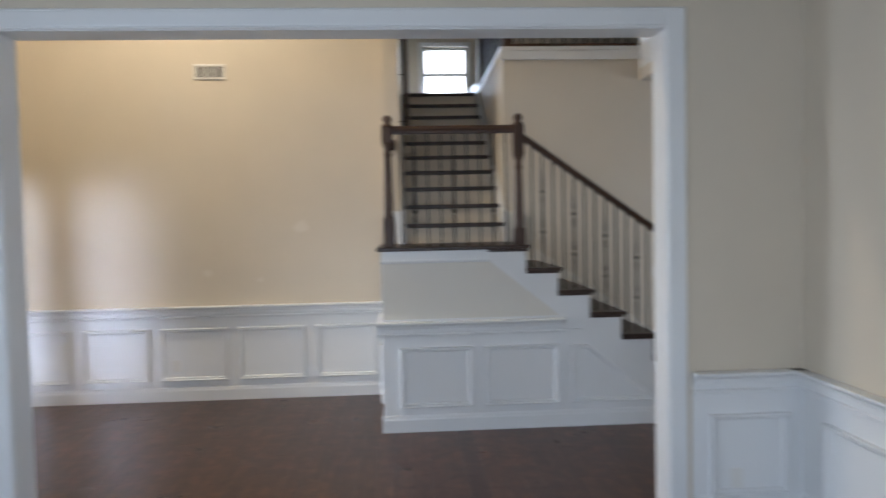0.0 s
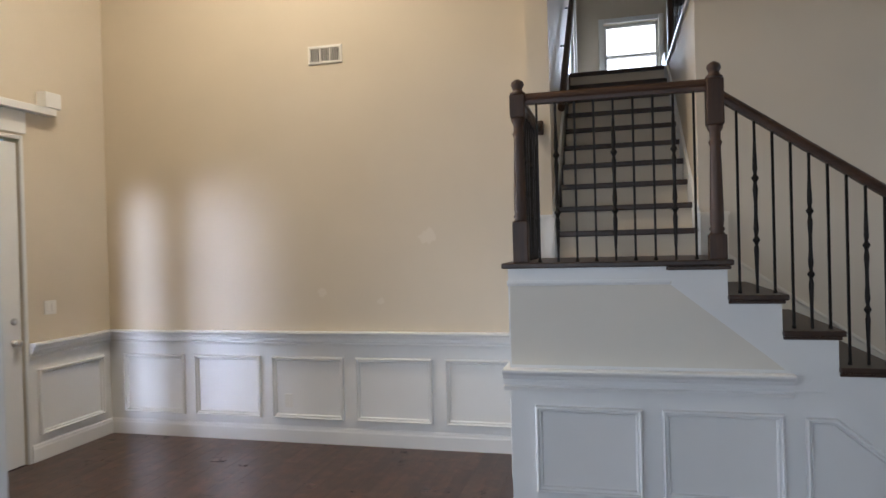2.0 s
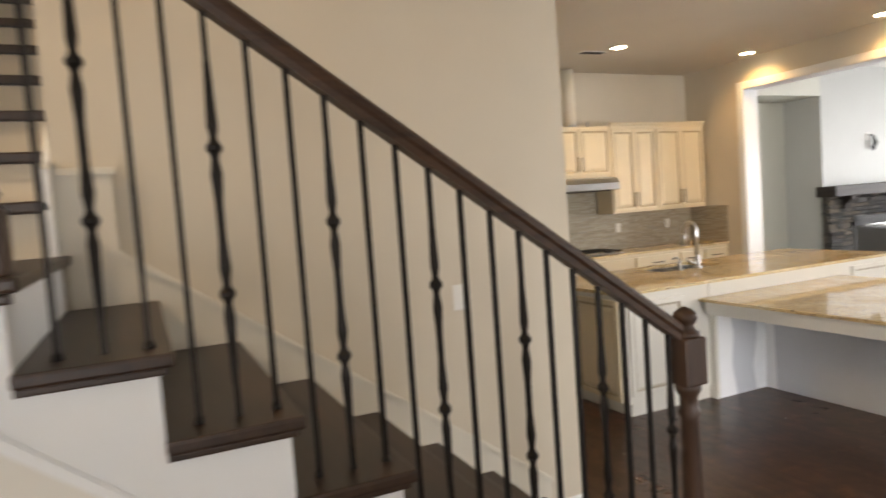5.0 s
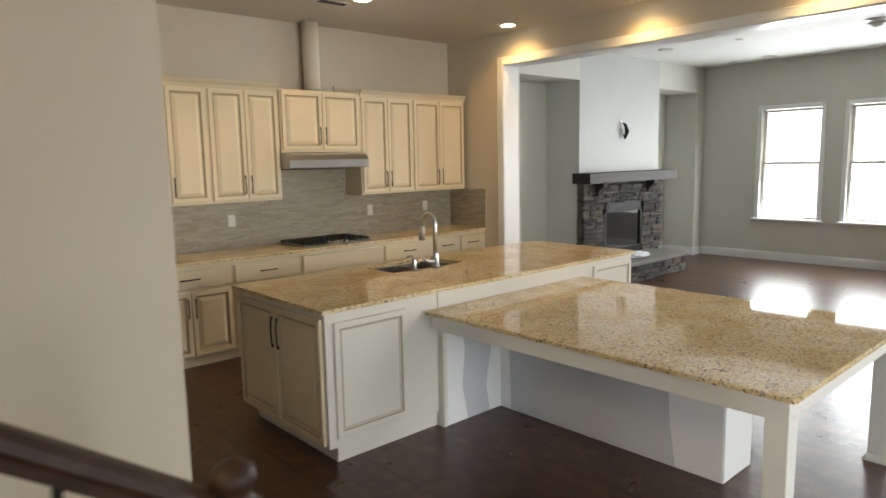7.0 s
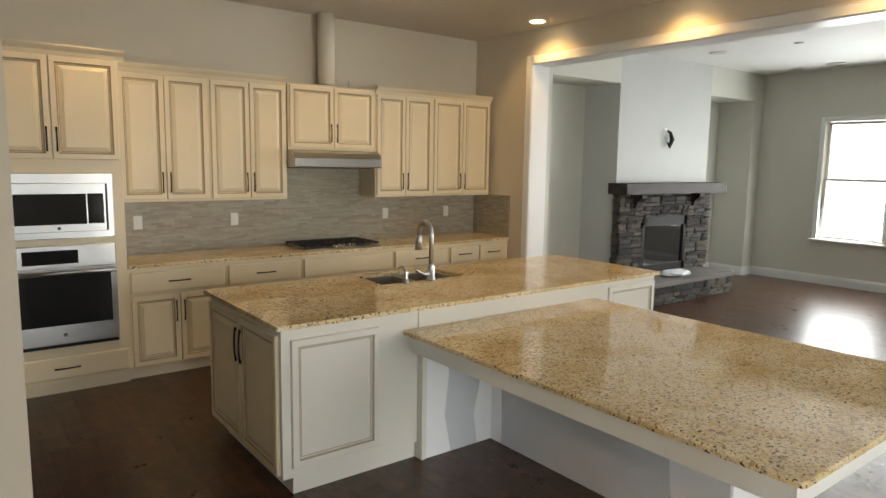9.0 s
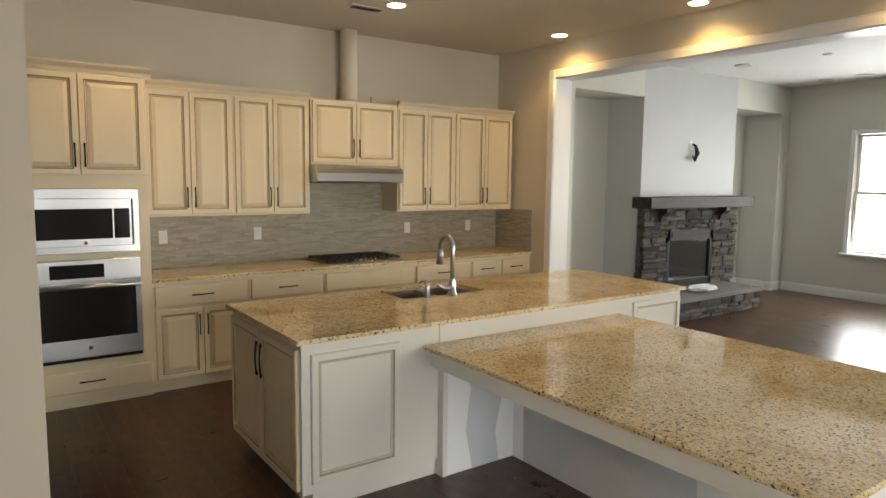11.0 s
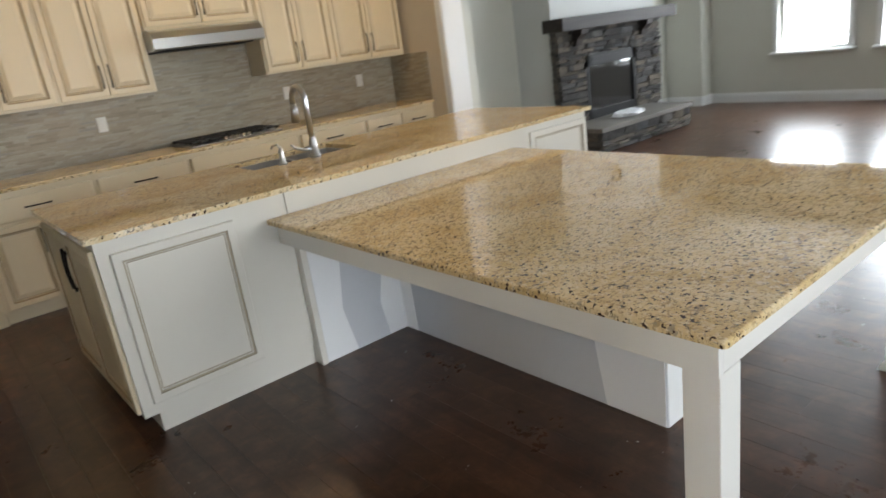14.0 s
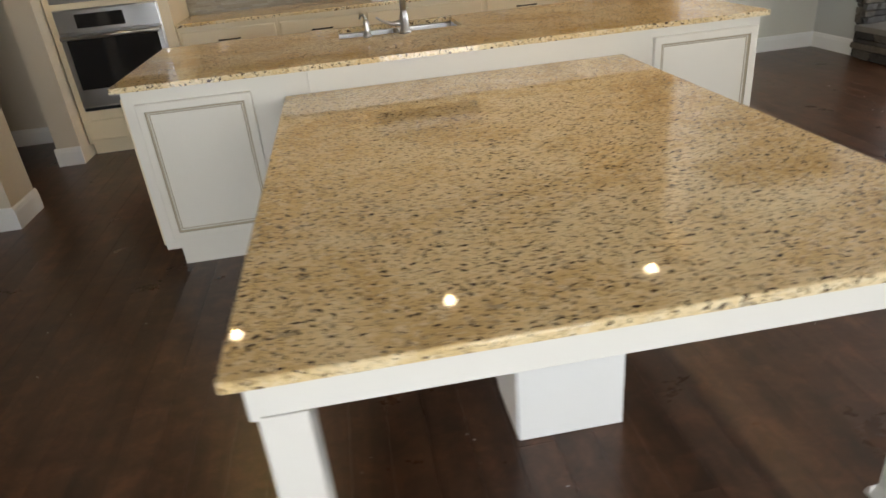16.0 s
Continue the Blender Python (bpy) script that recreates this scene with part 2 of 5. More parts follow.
FIREGLASS.node_tree.nodes["Principled BSDF"].inputs["IOR"].default_value = 2.1
# White trim whose cream tint stands for the warm light on it.
SKIRT = painted("warm_lit_trim", (0.70, 0.655, 0.56), 0.4, 0.02, 200, 0.08)
DUCT = painted("cream_painted_duct", (0.72, 0.66, 0.54), 0.5, 0.03)
PLASTIC = painted("white_plastic", (0.72, 0.71, 0.67), 0.35, 0.02, 300, 0.02)
BAG = painted("white_plastic_bag", (0.75, 0.77, 0.8), 0.3, 0.05)
LAMP = emitter("lamp_lens", (1.0, 0.86, 0.62), 14.0)
OUTSIDE = emitter("bright_sky_outside", (0.95, 0.98, 1.0), 3.2)
PANE = glass("window_glass")
# Near-black colour that stands in for the shade inside the grilles.
SLOT = painted("slot_shade", (0.05, 0.048, 0.045), 0.8, 0.1)


# ---------------------------------------------------------------- building helpers
def link_mesh(name, bm, material, parent=None, smooth=False):
    me = bpy.data.meshes.new(name)
    bm.to_mesh(me)
    bm.free()
    for m in (material if isinstance(material, (list, tuple)) else [material]):
        me.materials.append(m)
    if smooth:
        me.shade_smooth()
    ob = new(name, me)
    if parent is not None:
        ob.parent = parent
        if parent.type == "EMPTY":
            ob.matrix_parent_inverse = Matrix.Translation(-parent.location)
    return ob


def part(name, bm, material, parent, label="", smooth=False):
    ob = link_mesh(name, bm, material, parent, smooth)
    if label:
        ob["label"] = label
    return ob


def thing(name, at, label, category, group=""):
    ob = new(name)
    ob.location, ob.empty_display_size = at, 0.1
    return tagged(ob, label, category, group)


def structure(name, bm, material, label="", parent=None):
    ob = link_mesh(name, bm, material, parent)
    if parent is None:
        tagged(ob, label, kind="structure")
    return ob


def add_box(bm, a, b, bevel=0.0, slot=0):
    lo, hi = [min(p, q) for p, q in zip(a, b)], [max(p, q) for p, q in zip(a, b)]
    t = bmesh.new()
    bmesh.ops.create_cube(t, size=1)
    for v in t.verts:
        v.co = [(lo[i] + hi[i]) / 2 + v.co[i] * (hi[i] - lo[i]) for i in range(3)]
    if bevel:
        bmesh.ops.bevel(t, geom=t.edges[:], offset=bevel, segments=2, profile=0.6, affect="EDGES")
    for f in t.faces:
        f.material_index = slot
    me = bpy.data.meshes.new("tmp")
    t.to_mesh(me)
    t.free()
    bm.from_mesh(me)
    bpy.data.meshes.remove(me)
    return bm


def box(a, b, bevel=0.0):
    return add_box(bmesh.new(), a, b, bevel)


def boxes(*pairs, bevel=0.0):
    bm = bmesh.new()
    for a, b in pairs:
        add_box(bm, a, b, bevel)
    return bm


def prism(points, axis, lo, hi):
    """A polygon drawn in the plane across the axis and pushed from lo to hi."""
    bm = bmesh.new()

    def at(u, v, w):
        return {"x": (w, u, v), "y": (u, w, v), "z": (u, v, w)}[axis]
    low = [bm.verts.new(at(u, v, lo)) for u, v in points]
    high = [bm.verts.new(at(u, v, hi)) for u, v in points]
    bm.faces.new(low), bm.faces.new(high[::-1])
    for i in range(len(points)):
        j = (i + 1) % len(points)
        bm.faces.new((low[i], high[i], high[j], low[j]))
    bmesh.ops.recalc_face_normals(bm, faces=bm.faces[:])
    return bm


def sweep(bm, profile, p0, p1, out):
    """A moulding whose profile (out from the wall, height) runs straight from p0 to p1."""
    p0, p1, out = Vector(p0), Vector(p1), Vector(out)
    rows = [[bm.verts.new(p + out * o + Vector((0, 0, z))) for o, z in profile] for p in (p0, p1)]
    n = len(profile)
    new_faces = [bm.faces.new((rows[0][i], rows[0][i + 1], rows[1][i + 1], rows[1][i])) for i in range(n - 1)]
    new_faces += [bm.faces.new(rows[0]), bm.faces.new(rows[1][::-1]), bm.faces.new((rows[0][n - 1], rows[0][0], rows[1][0], rows[1][n - 1]))]
    bmesh.ops.recalc_face_normals(bm, faces=new_faces)
    return bm


BASE_P = [(0, 0), (0.016, 0), (0.016, 0.105), (0.012, 0.12), (0.012, 0.128), (0.006, 0.142), (0, 0.142)]
CHAIR_P = [(0, -0.130), (0.022, -0.130), (0.027, -0.108), (0.014, -0.100), (0.014, -0.086), (0.036, -0.079), (0.036, -0.058), (0.046, -0.052), (0.050, -0.036), (0.070, -0.020), (0.076, -0.014), (0.076, -0.003), (0.070, 0), (0, 0)]
CROWN_P = [(0, -0.07), (0.012, -0.07), (0.02, -0.045), (0.045, -0.02), (0.05, -0.012), (0.05, 0), (0, 0)]
SMALL_P = [(0, -0.03), (0.01, -0.03), (0.016, -0.015), (0.016, 0), (0, 0)]


def facing(side, at):
    """Maps (along, up, out) to the world, for a face that looks to -y, +y, -x or +x."""
    return {"-y": lambda u, v, w: (u, at - w, v), "+y": lambda u, v, w: (u, at + w, v),
            "-x": lambda u, v, w: (at - w, u, v), "+x": lambda u, v, w: (at + w, u, v)}[side]


def inset_polygon(points, d):
    n, out = len(points), []
    for i in range(n):
        a, b, c = Vector(points[i - 1]), Vector(points[i]), Vector(points[(i + 1) % n])
        e, f = (b - a).normalized(), (c - b).normalized()
        n1, n2 = Vector((-e.y, e.x)), Vector((-f.y, f.x))
        k = d / (1 + n1.dot(n2))
        out.append(b + (n1 + n2) * k)
    return out


def stepped(points, steps, to, cap=True, glaze=(), side=True):
    """Rings of a polygon (counter-clockwise) at the steps (inset, out), closed by a cap: panels, doors and frames."""
    bm = bmesh.new()
    rings = [[bm.verts.new(to(p[0], p[1], w)) for p in (inset_polygon(points, d) if d else [Vector(q) for q in points])] for d, w in steps]
    n = len(points)
    for k in range(len(rings) - 1):
        for i in range(n):
            j = (i + 1) % n
            f = bm.faces.new((rings[k][i], rings[k][j], rings[k + 1][j], rings[k + 1][i]))
            f.material_index = 1 if k in glaze else 0
    if cap:
        bm.faces.new(rings[-1])
        bm.faces.new(rings[0][::-1])
    bmesh.ops.recalc_face_normals(bm, faces=bm.faces[:])
    return bm


def rect(u0, u1, v0, v1):
    return [(u0, v0), (u1, v0), (u1, v1), (u0, v1)]


MOULD = [(0, 0), (0, 0.014), (0.004, 0.028), (0.012, 0.032), (0.017, 0.028), (0.020, 0.012), (0.026, 0.012), (0.029, 0.018), (0.035, 0.015), (0.040, 0.0)]
DOOR_STEPS = [(0, 0), (0, 0.016), (0.004, 0.020), (0.038, 0.020), (0.041, 0.012), (0.048, 0.012), (0.052, 0.007), (0.057, 0.007), (0.086, 0.017), (0.090, 0.017)]
DOOR_GLAZE = (3, 4, 6)


def lathe(profile, at, sides=14):
    """A turned shape from (height, radius) pairs."""
    bm = bmesh.new()
    rings = []
    for z, r in profile:
        rings.append([bm.verts.new((at[0] + r * math.cos(a), at[1] + r * math.sin(a), at[2] + z)) for a in [2 * math.pi * k / sides for k in range(sides)]])
    for k in range(len(rings) - 1):
        for i in range(sides):
            j = (i + 1) % sides
            bm.faces.new((rings[k][i], rings[k][j], rings[k + 1][j], rings[k + 1][i]))
    bm.faces.new(rings[0][::-1]), bm.faces.new(rings[-1])
    bmesh.ops.recalc_face_normals(bm, faces=bm.faces[:])
    return bm


def tube(points, radius, sides=8, bm=None):
    bm = bm or bmesh.new()
    pts, rings = [Vector(p) for p in points], []
    for i, p in enumerate(pts):
        d = (pts[min(i + 1, len(pts) - 1)] - pts[max(i - 1, 0)]).normalized()
        a = d.orthogonal().normalized() if not rings else (ref - d * ref.dot(d)).normalized()
        ref = a
        b = d.cross(a)
        r = radius[i] if isinstance(radius, (list, tuple)) else radius
        rings.append([bm.verts.new(p + (a * math.cos(t) + b * math.sin(t)) * r) for t in [2 * math.pi * k / sides for k in range(sides)]])
    faces = []
    for k in range(len(rings) - 1):
        for i in range(sides):
            j = (i + 1) % sides
            faces.append(bm.faces.new((rings[k][i], rings[k][j], rings[k + 1][j], rings[k + 1][i])))
    faces += [bm.faces.new(rings[0][::-1]), bm.faces.new(rings[-1])]
    bmesh.ops.recalc_face_normals(bm, faces=faces)
    return bm


def wall(name, a, b, material, label, holes=(), axis="x"):
    """A wall slab from corner a to corner b with rectangular holes (from, to, bottom, top) along its axis."""
    bm = bmesh.new()
    k = 0 if axis == "x" else 1
    cuts = sorted(holes)

    def piece(u0, u1, z0, z1):
        if u1 - u0 > 1e-4 and z1 - z0 > 1e-4:
            lo, hi = list(a), list(b)
            lo[k], hi[k], lo[2], hi[2] = u0, u1, z0, z1
            add_box(bm, lo, hi)
    u = a[k]
    for h0, h1, z0, z1 in cuts:
        piece(u, h0, a[2], b[2])
        piece(h0, h1, a[2], z0)
        piece(h0, h1, z1, b[2])
        u = h1
    piece(u, b[k], a[2], b[2])
    return structure(name, bm, material, label)


# ---------------------------------------------------------------- structure
C1, TOP, UP = 3.165, 6.1, 3.51            # lower ceiling, upper ceiling, upper floor
FACE, BACK, SWALL = 5.68, 6.97, 6.80      # stair side, foyer back wall, wall beside the stairs
KX, KY = 7.85, 10.86                      # opening wall of the kitchen, cabinet wall
LX, LY = 13.4, 10.28                      # window wall and fireplace wall of the living room

slab = structure("floor", boxes(((-4.7, -2.8, -0.2), (2.2, 11.2, -0.012)), ((2.2, 0.4, -0.2), (13.7, 11.2, -0.012))), MORTAR, "dark hand-scraped hardwood plank floor")
structure("ground", box((-60, -60, -0.6), (80, 80, -0.45)), painted("lawn", (0.07, 0.10, 0.03), 0.9, 0.3, 20, 1.0), "mown lawn around the house")

wall_back = wall("wall_foyer_back", (-4.45, BACK, 0), (-0.30, BACK + 0.15, TOP), WALL, "tall cream foyer wall with white wainscot")
structure("wall_flight_left", box((-0.45, BACK + 0.15, 0), (-0.30, 11.6, TOP)), WALL, "cream wall beside the upper stair flight")
structure("wall_flight_end", box((-0.45 + 0.152, SWALL - 0.02, 0), (-0.27, BACK + 0.4, 1.5)), TRIM, "white stair end panel")
wall_left = wall("wall_entry", (-4.6, 3.9, 0), (-4.45, 7.12, TOP), WALL, "cream entry wall with the front door", [(4.92, 6.04, 0, 2.62)], "y")
wall_stair = wall("wall_stair", (0.74, SWALL, 0), (2.92, SWALL + 0.16, UP - 0.04), WALL, "cream wall beside the lower stair flight")
structure("wall_flight_right", box((0.74, SWALL + 0.16, 0), (0.87, 11.6, UP - 0.04)), WALL, "cream half wall beside the upper flight")
wall_dining = wall("wall_dining_opening", (-4.6, 3.86, 0), (2.20, 4.04, TOP), WALL, "cream wall with a wide cased opening", [(-2.44, 1.23, 0, 2.84)])
wall_dright = wall("wall_dining_right", (2.02, -2.6, 0), (2.20, 3.86, C1), WALL, "cream dining room wall with white wainscot")
wall("wall_dining_left", (-3.55, -2.6, 0), (-3.4, 3.86, C1), WALL, "cream dining room wall with windows", [(-0.5, 2.1, 0.7, 2.6)], "y")
wall("wall_dining_front", (-3.55, -2.75, 0), (2.2, -2.6, C1), WALL, "cream dining room wall with windows", [(-2.2, 0.6, 0.7, 2.6)])
structure("ceiling_dining", box((-3.55, -2.75, C1), (2.2, 3.86, C1 + 0.12)), CEIL, "smooth painted dining ceiling")
wall("wall_breakfast", (2.2, 0.4, 0), (13.55, 0.55, C1 + 0.1), WALL, "cream wall with tall glazing", [(2.4, 3.32, 0.12, 2.6), (5.6, 7.2, 0.12, 2.6)])
wall_opening = wall("wall_kitchen_opening", (KX, 0.55, 0), (KX + 0.24, KY, C1), WALL, "cream wall with a wide opening to the living room", [(3.0, 9.93, 0, 2.81)], "y")
wall_cabinet = wall("wall_kitchen", (0.74, KY, 0), (KX + 0.24, KY + 0.15, C1), WALL, "cream kitchen wall behind the cabinets")
structure("wall_hall_pier", boxes(((0.87, 8.74, 0), (2.98, 9.07, C1))), WALL, "cream wall end beside the hall")
structure("wall_oven_stub", boxes(((2.79, 10.03, 0), (2.97, KY, C1))), WALL, "cream wall end beside the oven cabinet")
structure("ceiling_kitchen", box((2.15, 0.4, C1), (KX + 0.24, KY + 0.15, C1 + 0.12)), CEIL, "smooth painted kitchen ceiling")
structure("ceiling_hall", box((0.87, SWALL + 0.16, C1), (2.15, KY + 0.15, C1 + 0.12)), CEIL, "smooth painted hall ceiling")
structure("floor_upper", boxes(((0.87, SWALL + 0.16, UP - 0.22), (6.0, 11.6, UP)), ((-0.30, 9.14, UP - 0.22), (0.74, 11.6, UP - 0.001))), TREAD, "dark wood upstairs floor")
structure("wall_upper_edge", box((2.148, 4.04, C1 + 0.12), (2.30, SWALL, TOP)), TRIM, "white upper floor edge above the passage")
structure("wall_upper_right", box((6.0, 6.8, UP), (6.15, 11.6, TOP)), WALL, "cream upstairs wall")
structure("wall_upper_front", box((2.30, SWALL, UP), (6.0, SWALL + 0.12, TOP)), WALL, "cream upstairs wall")
wall_up = wall("wall_upper_back", (-0.45, 11.6, 0), (6.15, 11.75, TOP), WALL, "cream upstairs wall with a window", [(0.10, 0.86, 3.86, 4.80)])
structure("ceiling_upper", box((-4.6, 3.86, TOP), (6.15, 11.75, TOP + 0.12)), CEIL, "smooth painted upper ceiling")

# living room
structure("wall_fireplace", boxes(((KX + 0.24, LY, 0), (8.53, KY, C1 + 0.06)), ((8.53, LY, 2.80), (9.78, KY, C1 + 0.06)), ((11.88, LY, 2.80), (13.12, KY, C1 + 0.06)),
                                  ((13.12, LY, 0), (LX, KY, C1 + 0.06)), ((KX + 0.24, KY, 0), (LX + 0.15, KY + 0.15, C1 + 0.06))), LIVING, "living room wall with tall niches, toned pale for daylight")
structure("wall_chimney_breast", box((9.78, LY, 0), (11.88, KY, C1 + 0.06)), PRIMER, "white primed chimney breast")
WINS = [(8.33, 9.36), (7.06, 8.08), (5.78, 6.80), (4.50, 5.52)]
wall_win = wall("wall_living_windows", (LX, 0.4, 0), (LX + 0.15, KY, C1 + 0.06), LIVING, "wall with double-hung windows, toned pale for daylight", [(a + 0.07, b - 0.07, 0.70, 2.46) for a, b in WINS], "y")
structure("ceiling_living", box((KX + 0.24, 0.4, C1 + 0.06), (LX + 0.15, KY + 0.15, C1 + 0.18)), LIVCEIL, "smooth pale living room ceiling")


def window(name, side, at, u0, u1, z0, z1, label):
    """A double-hung window: casing, sill, two sashes with panes."""
    to = facing(side, at)
    w = tagged(new(name), label, "window", kind="structure")
    for nm, r in (("casing", (u0, u0 + 0.07, z0, z1)), ("casing", (u1 - 0.07, u1, z0, z1)), ("casing", (u0 + 0.07, u1 - 0.07, z1 - 0.07, z1))):
        part(nm, stepped(rect(*r), [(0, 0), (0, 0.014), (0.006, 0.02)], to), TRIM, w)
    part("window_sill", stepped(rect(u0 - 0.03, u1 + 0.03, z0 - 0.005, z0 + 0.03), [(0, -0.1), (0, 0.05), (0.006, 0.056)], to), TRIM, w)
    mid = (z0 + z1) / 2
    for k, (b, t, dep) in enumerate(((z0 + 0.035, mid + 0.02, -0.06), (mid - 0.02, z1 - 0.07, -0.10))):
        s = stepped(rect(u0 + 0.07, u1 - 0.07, b, t), [(0.0, dep - 0.03), (0, dep), (0.04, dep), (0.04, dep - 0.03)], to, cap=False)
        f = part("sash", s, TRIM, w)
        g = part("pane", stepped(rect(u0 + 0.11, u1 - 0.11, b + 0.04, t - 0.04), [(0, dep - 0.02), (0, dep - 0.015)], to), PANE, f)
        g.visible_shadow = False
    return w


for i, (a, b) in enumerate(WINS):
    window("window_%d" % (i + 1), "-x", LX, a, b, 0.66, 2.52, "white double-hung window with bright daylight")
window("window_5", "-y", 11.6, 0.03, 0.93, 3.80, 4.87, "white upstairs window glowing with daylight")
window("window_6", "+x", -3.4, -0.57, 0.80, 0.65, 2.65, "white dining room window")
window("window_7", "+x", -3.4, 0.80, 2.17, 0.65, 2.65, "white dining room window")
for i in range(2):
    window("window_%d" % (10 + i), "+y", -2.6, -2.27 + 1.47 * i, -0.80 + 1.47 * i, 0.65, 2.65, "white dining room window")
# The first of these is added, unseen, for light on the pier's left face.
for i, (a, b) in enumerate(((2.33, 3.39), (5.53, 6.40), (6.40, 7.27))):
    window("window_%d" % (12 + i), "+y", 0.55, a, b, 0.08, 2.65, "tall white breakfast area window")
structure("backdrop", box((17.5, -4, -0.4), (17.6, 16, 7.5)), OUTSIDE, "blown-out bright sky outside")
structure("backdrop_upper", box((-4, 14.4, 1.5), (5, 14.5, 8.5)), OUTSIDE, "blown-out bright sky outside")


# ---------------------------------------------------------------- wainscot, rails, baseboards
def panel(parent, side, at, u0, u1, z0, z1):
    return part("panel_moulding", stepped(rect(u0, u1, z0, z1), MOULD, facing(side, at), cap=False), TRIM, parent)


def wainscot(name, side, at, u0, u1, panels, label, top=0.968, z0=0.205, z1=0.745):
    """White dado: flat back, picture-frame panels, chair rail and baseboard."""
    to = facing(side, at)
    w = structure(name, stepped(rect(u0, u1, 0.0, top - 0.02), [(0, 0), (0, 0.006)], to), TRIM, label)
    out = {"-y": (0, -1, 0), "+y": (0, 1, 0), "-x": (-1, 0, 0), "+x": (1, 0, 0)}[side]
    p0, p1 = to(u0, 0, 0.006), to(u1, 0, 0.006)
    part("baseboard", sweep(bmesh.new(), BASE_P, p0, p1, out), TRIM, w)
    lift = Vector((0, 0, top))
    part("chair_rail", sweep(bmesh.new(), CHAIR_P, Vector(p0) + lift, Vector(p1) + lift, out), TRIM, w)
    for a, b in panels:
        part("panel_moulding", stepped(rect(a, b, z0, z1), [(d, o + 0.006) for d, o in MOULD], to, cap=False), TRIM, w)
    return w


wainscot("wainscot_back", "-y", BACK, -4.45, -0.46, [(-4.29, -3.65), (-3.54, -2.88), (-2.77, -2.10), (-1.99, -1.32), (-1.21, -0.58)], "white panelled wainscot along the foyer wall")
wainscot("wainscot_entry", "+x", -4.45, 6.075, 6.955, [(6.15, 6.86)], "white panelled wainscot beside the front door")
wainscot("wainscot_dining", "-y", 3.86, 1.36, 2.02, [(1.46, 1.93)], "white panelled wainscot beside the cased opening", 0.87, 0.14, 0.62)
wainscot("wainscot_dining_left", "-y", 3.86, -3.4, -2.57, [(-3.3, -2.67)], "white panelled wainscot beside the cased opening", 0.90, 0.16, 0.68)
wainscot("wainscot_dining_right", "-x", 2.02, -2.6, 3.85, [(-2.5 + 0.78 * k, -1.84 + 0.78 * k) for k in range(8)], "white panelled dining room wainscot", 0.87, 0.14, 0.62)


def cased(name, side, at, u0, u1, top, width, label):
    """Casing round an opening: two legs and a head, with a bead."""
    to = facing(side, at)
    c = tagged(new(name), label, "trim", kind="structure")
    st = [(0, 0), (0, 0.014), (0.008, 0.02), (0.014, 0.016), (0.02, 0.018)]
    part("casing_leg", stepped(rect(u0 - width, u0, 0, top + width), st, to), TRIM, c)
    part("casing_leg", stepped(rect(u1, u1 + width, 0, top + width), st, to), TRIM, c)
    part("casing_head", stepped(rect(u0, u1, top, top + width), st, to), TRIM, c)
    return c


cased("trim_dining_near", "-y", 3.86, -2.43, 1.22, 2.83, 0.11, "white casing round the wide opening")
cased("trim_dining_far", "+y", 4.04, -2.43, 1.22, 2.83, 0.11, "white casing round the wide opening")
jamb = structure("jamb_dining", box((-2.425, 3.858, 2.825), (1.215, 4.042, 2.84)), TRIM, "white jamb of the wide opening")
part("jamb_leg", box((-2.44, 3.858, 0), (-2.425, 4.042, 2.84)), TRIM, jamb)
part("jamb_leg", box((1.215, 3.858, 0), (1.23, 4.042, 2.84)), TRIM, jamb)
cased("trim_living_near", "-x", KX, 3.012, 9.918, 2.80, 0.09, "white casing round the living room opening")
jamb = structure("jamb_living", box((KX - 0.002, 3.015, 2.795), (KX + 0.242, 9.915, 2.81)), TRIM, "white jamb of the living room opening")
part("jamb_leg", box((KX - 0.002, 9.915, 0), (KX + 0.242, 9.93, 2.81)), TRIM, jamb)
part("jamb_leg", box((KX - 0.002, 3.0, 0), (KX + 0.242, 3.015, 2.81)), TRIM, jamb)
bb = bmesh.new()
for p0, p1, out in (((0.90, SWALL + 0.16, 0), (2.92, SWALL + 0.16, 0), (0, 1, 0)), ((2.92, SWALL - 0.016, 0), (2.92, SWALL + 0.176, 0), (1, 0, 0)), ((2.72, SWALL, 0), (2.92, SWALL, 0), (0, -1, 0)),
                    ((0.87, 8.74, 0), (2.98, 8.74, 0), (0, -1, 0)), ((2.98, 8.724, 0), (2.98, 9.086, 0), (1, 0, 0)), ((0.87, 9.07, 0), (2.98, 9.07, 0), (0, 1, 0)),
                    ((2.774, 10.03, 0), (2.97, 10.03, 0), (0, -1, 0)), ((2.79, 10.03, 0), (2.79, KY, 0), (-1, 0, 0)), ((0.87, KY, 0), (2.774, KY, 0), (0, -1, 0)),
                    ((KX + 0.24, 10.0, 0), (KX + 0.24, LY, 0), (1, 0, 0)), ((KX + 0.24, LY, 0), (8.53, LY, 0), (0, -1, 0)), ((8.53, KY, 0), (9.78, KY, 0), (0, -1, 0)), ((9.78, LY, 0), (9.78, KY, 0), (-1, 0, 0)),
                    ((11.88, KY, 0), (13.12, KY, 0), (0, -1, 0)), ((13.12, LY, 0), (13.12, KY, 0), (-1, 0, 0)), ((11.88, LY, 0), (11.88, KY, 0), (1, 0, 0)), ((13.12, LY, 0), (LX, LY, 0), (0, -1, 0)), ((LX, 0.55, 0), (LX, LY, 0), (-1, 0, 0))):
    sweep(bb, BASE_P, p0, p1, out)
structure("baseboard", bb, TRIM, "white baseboard along the walls")

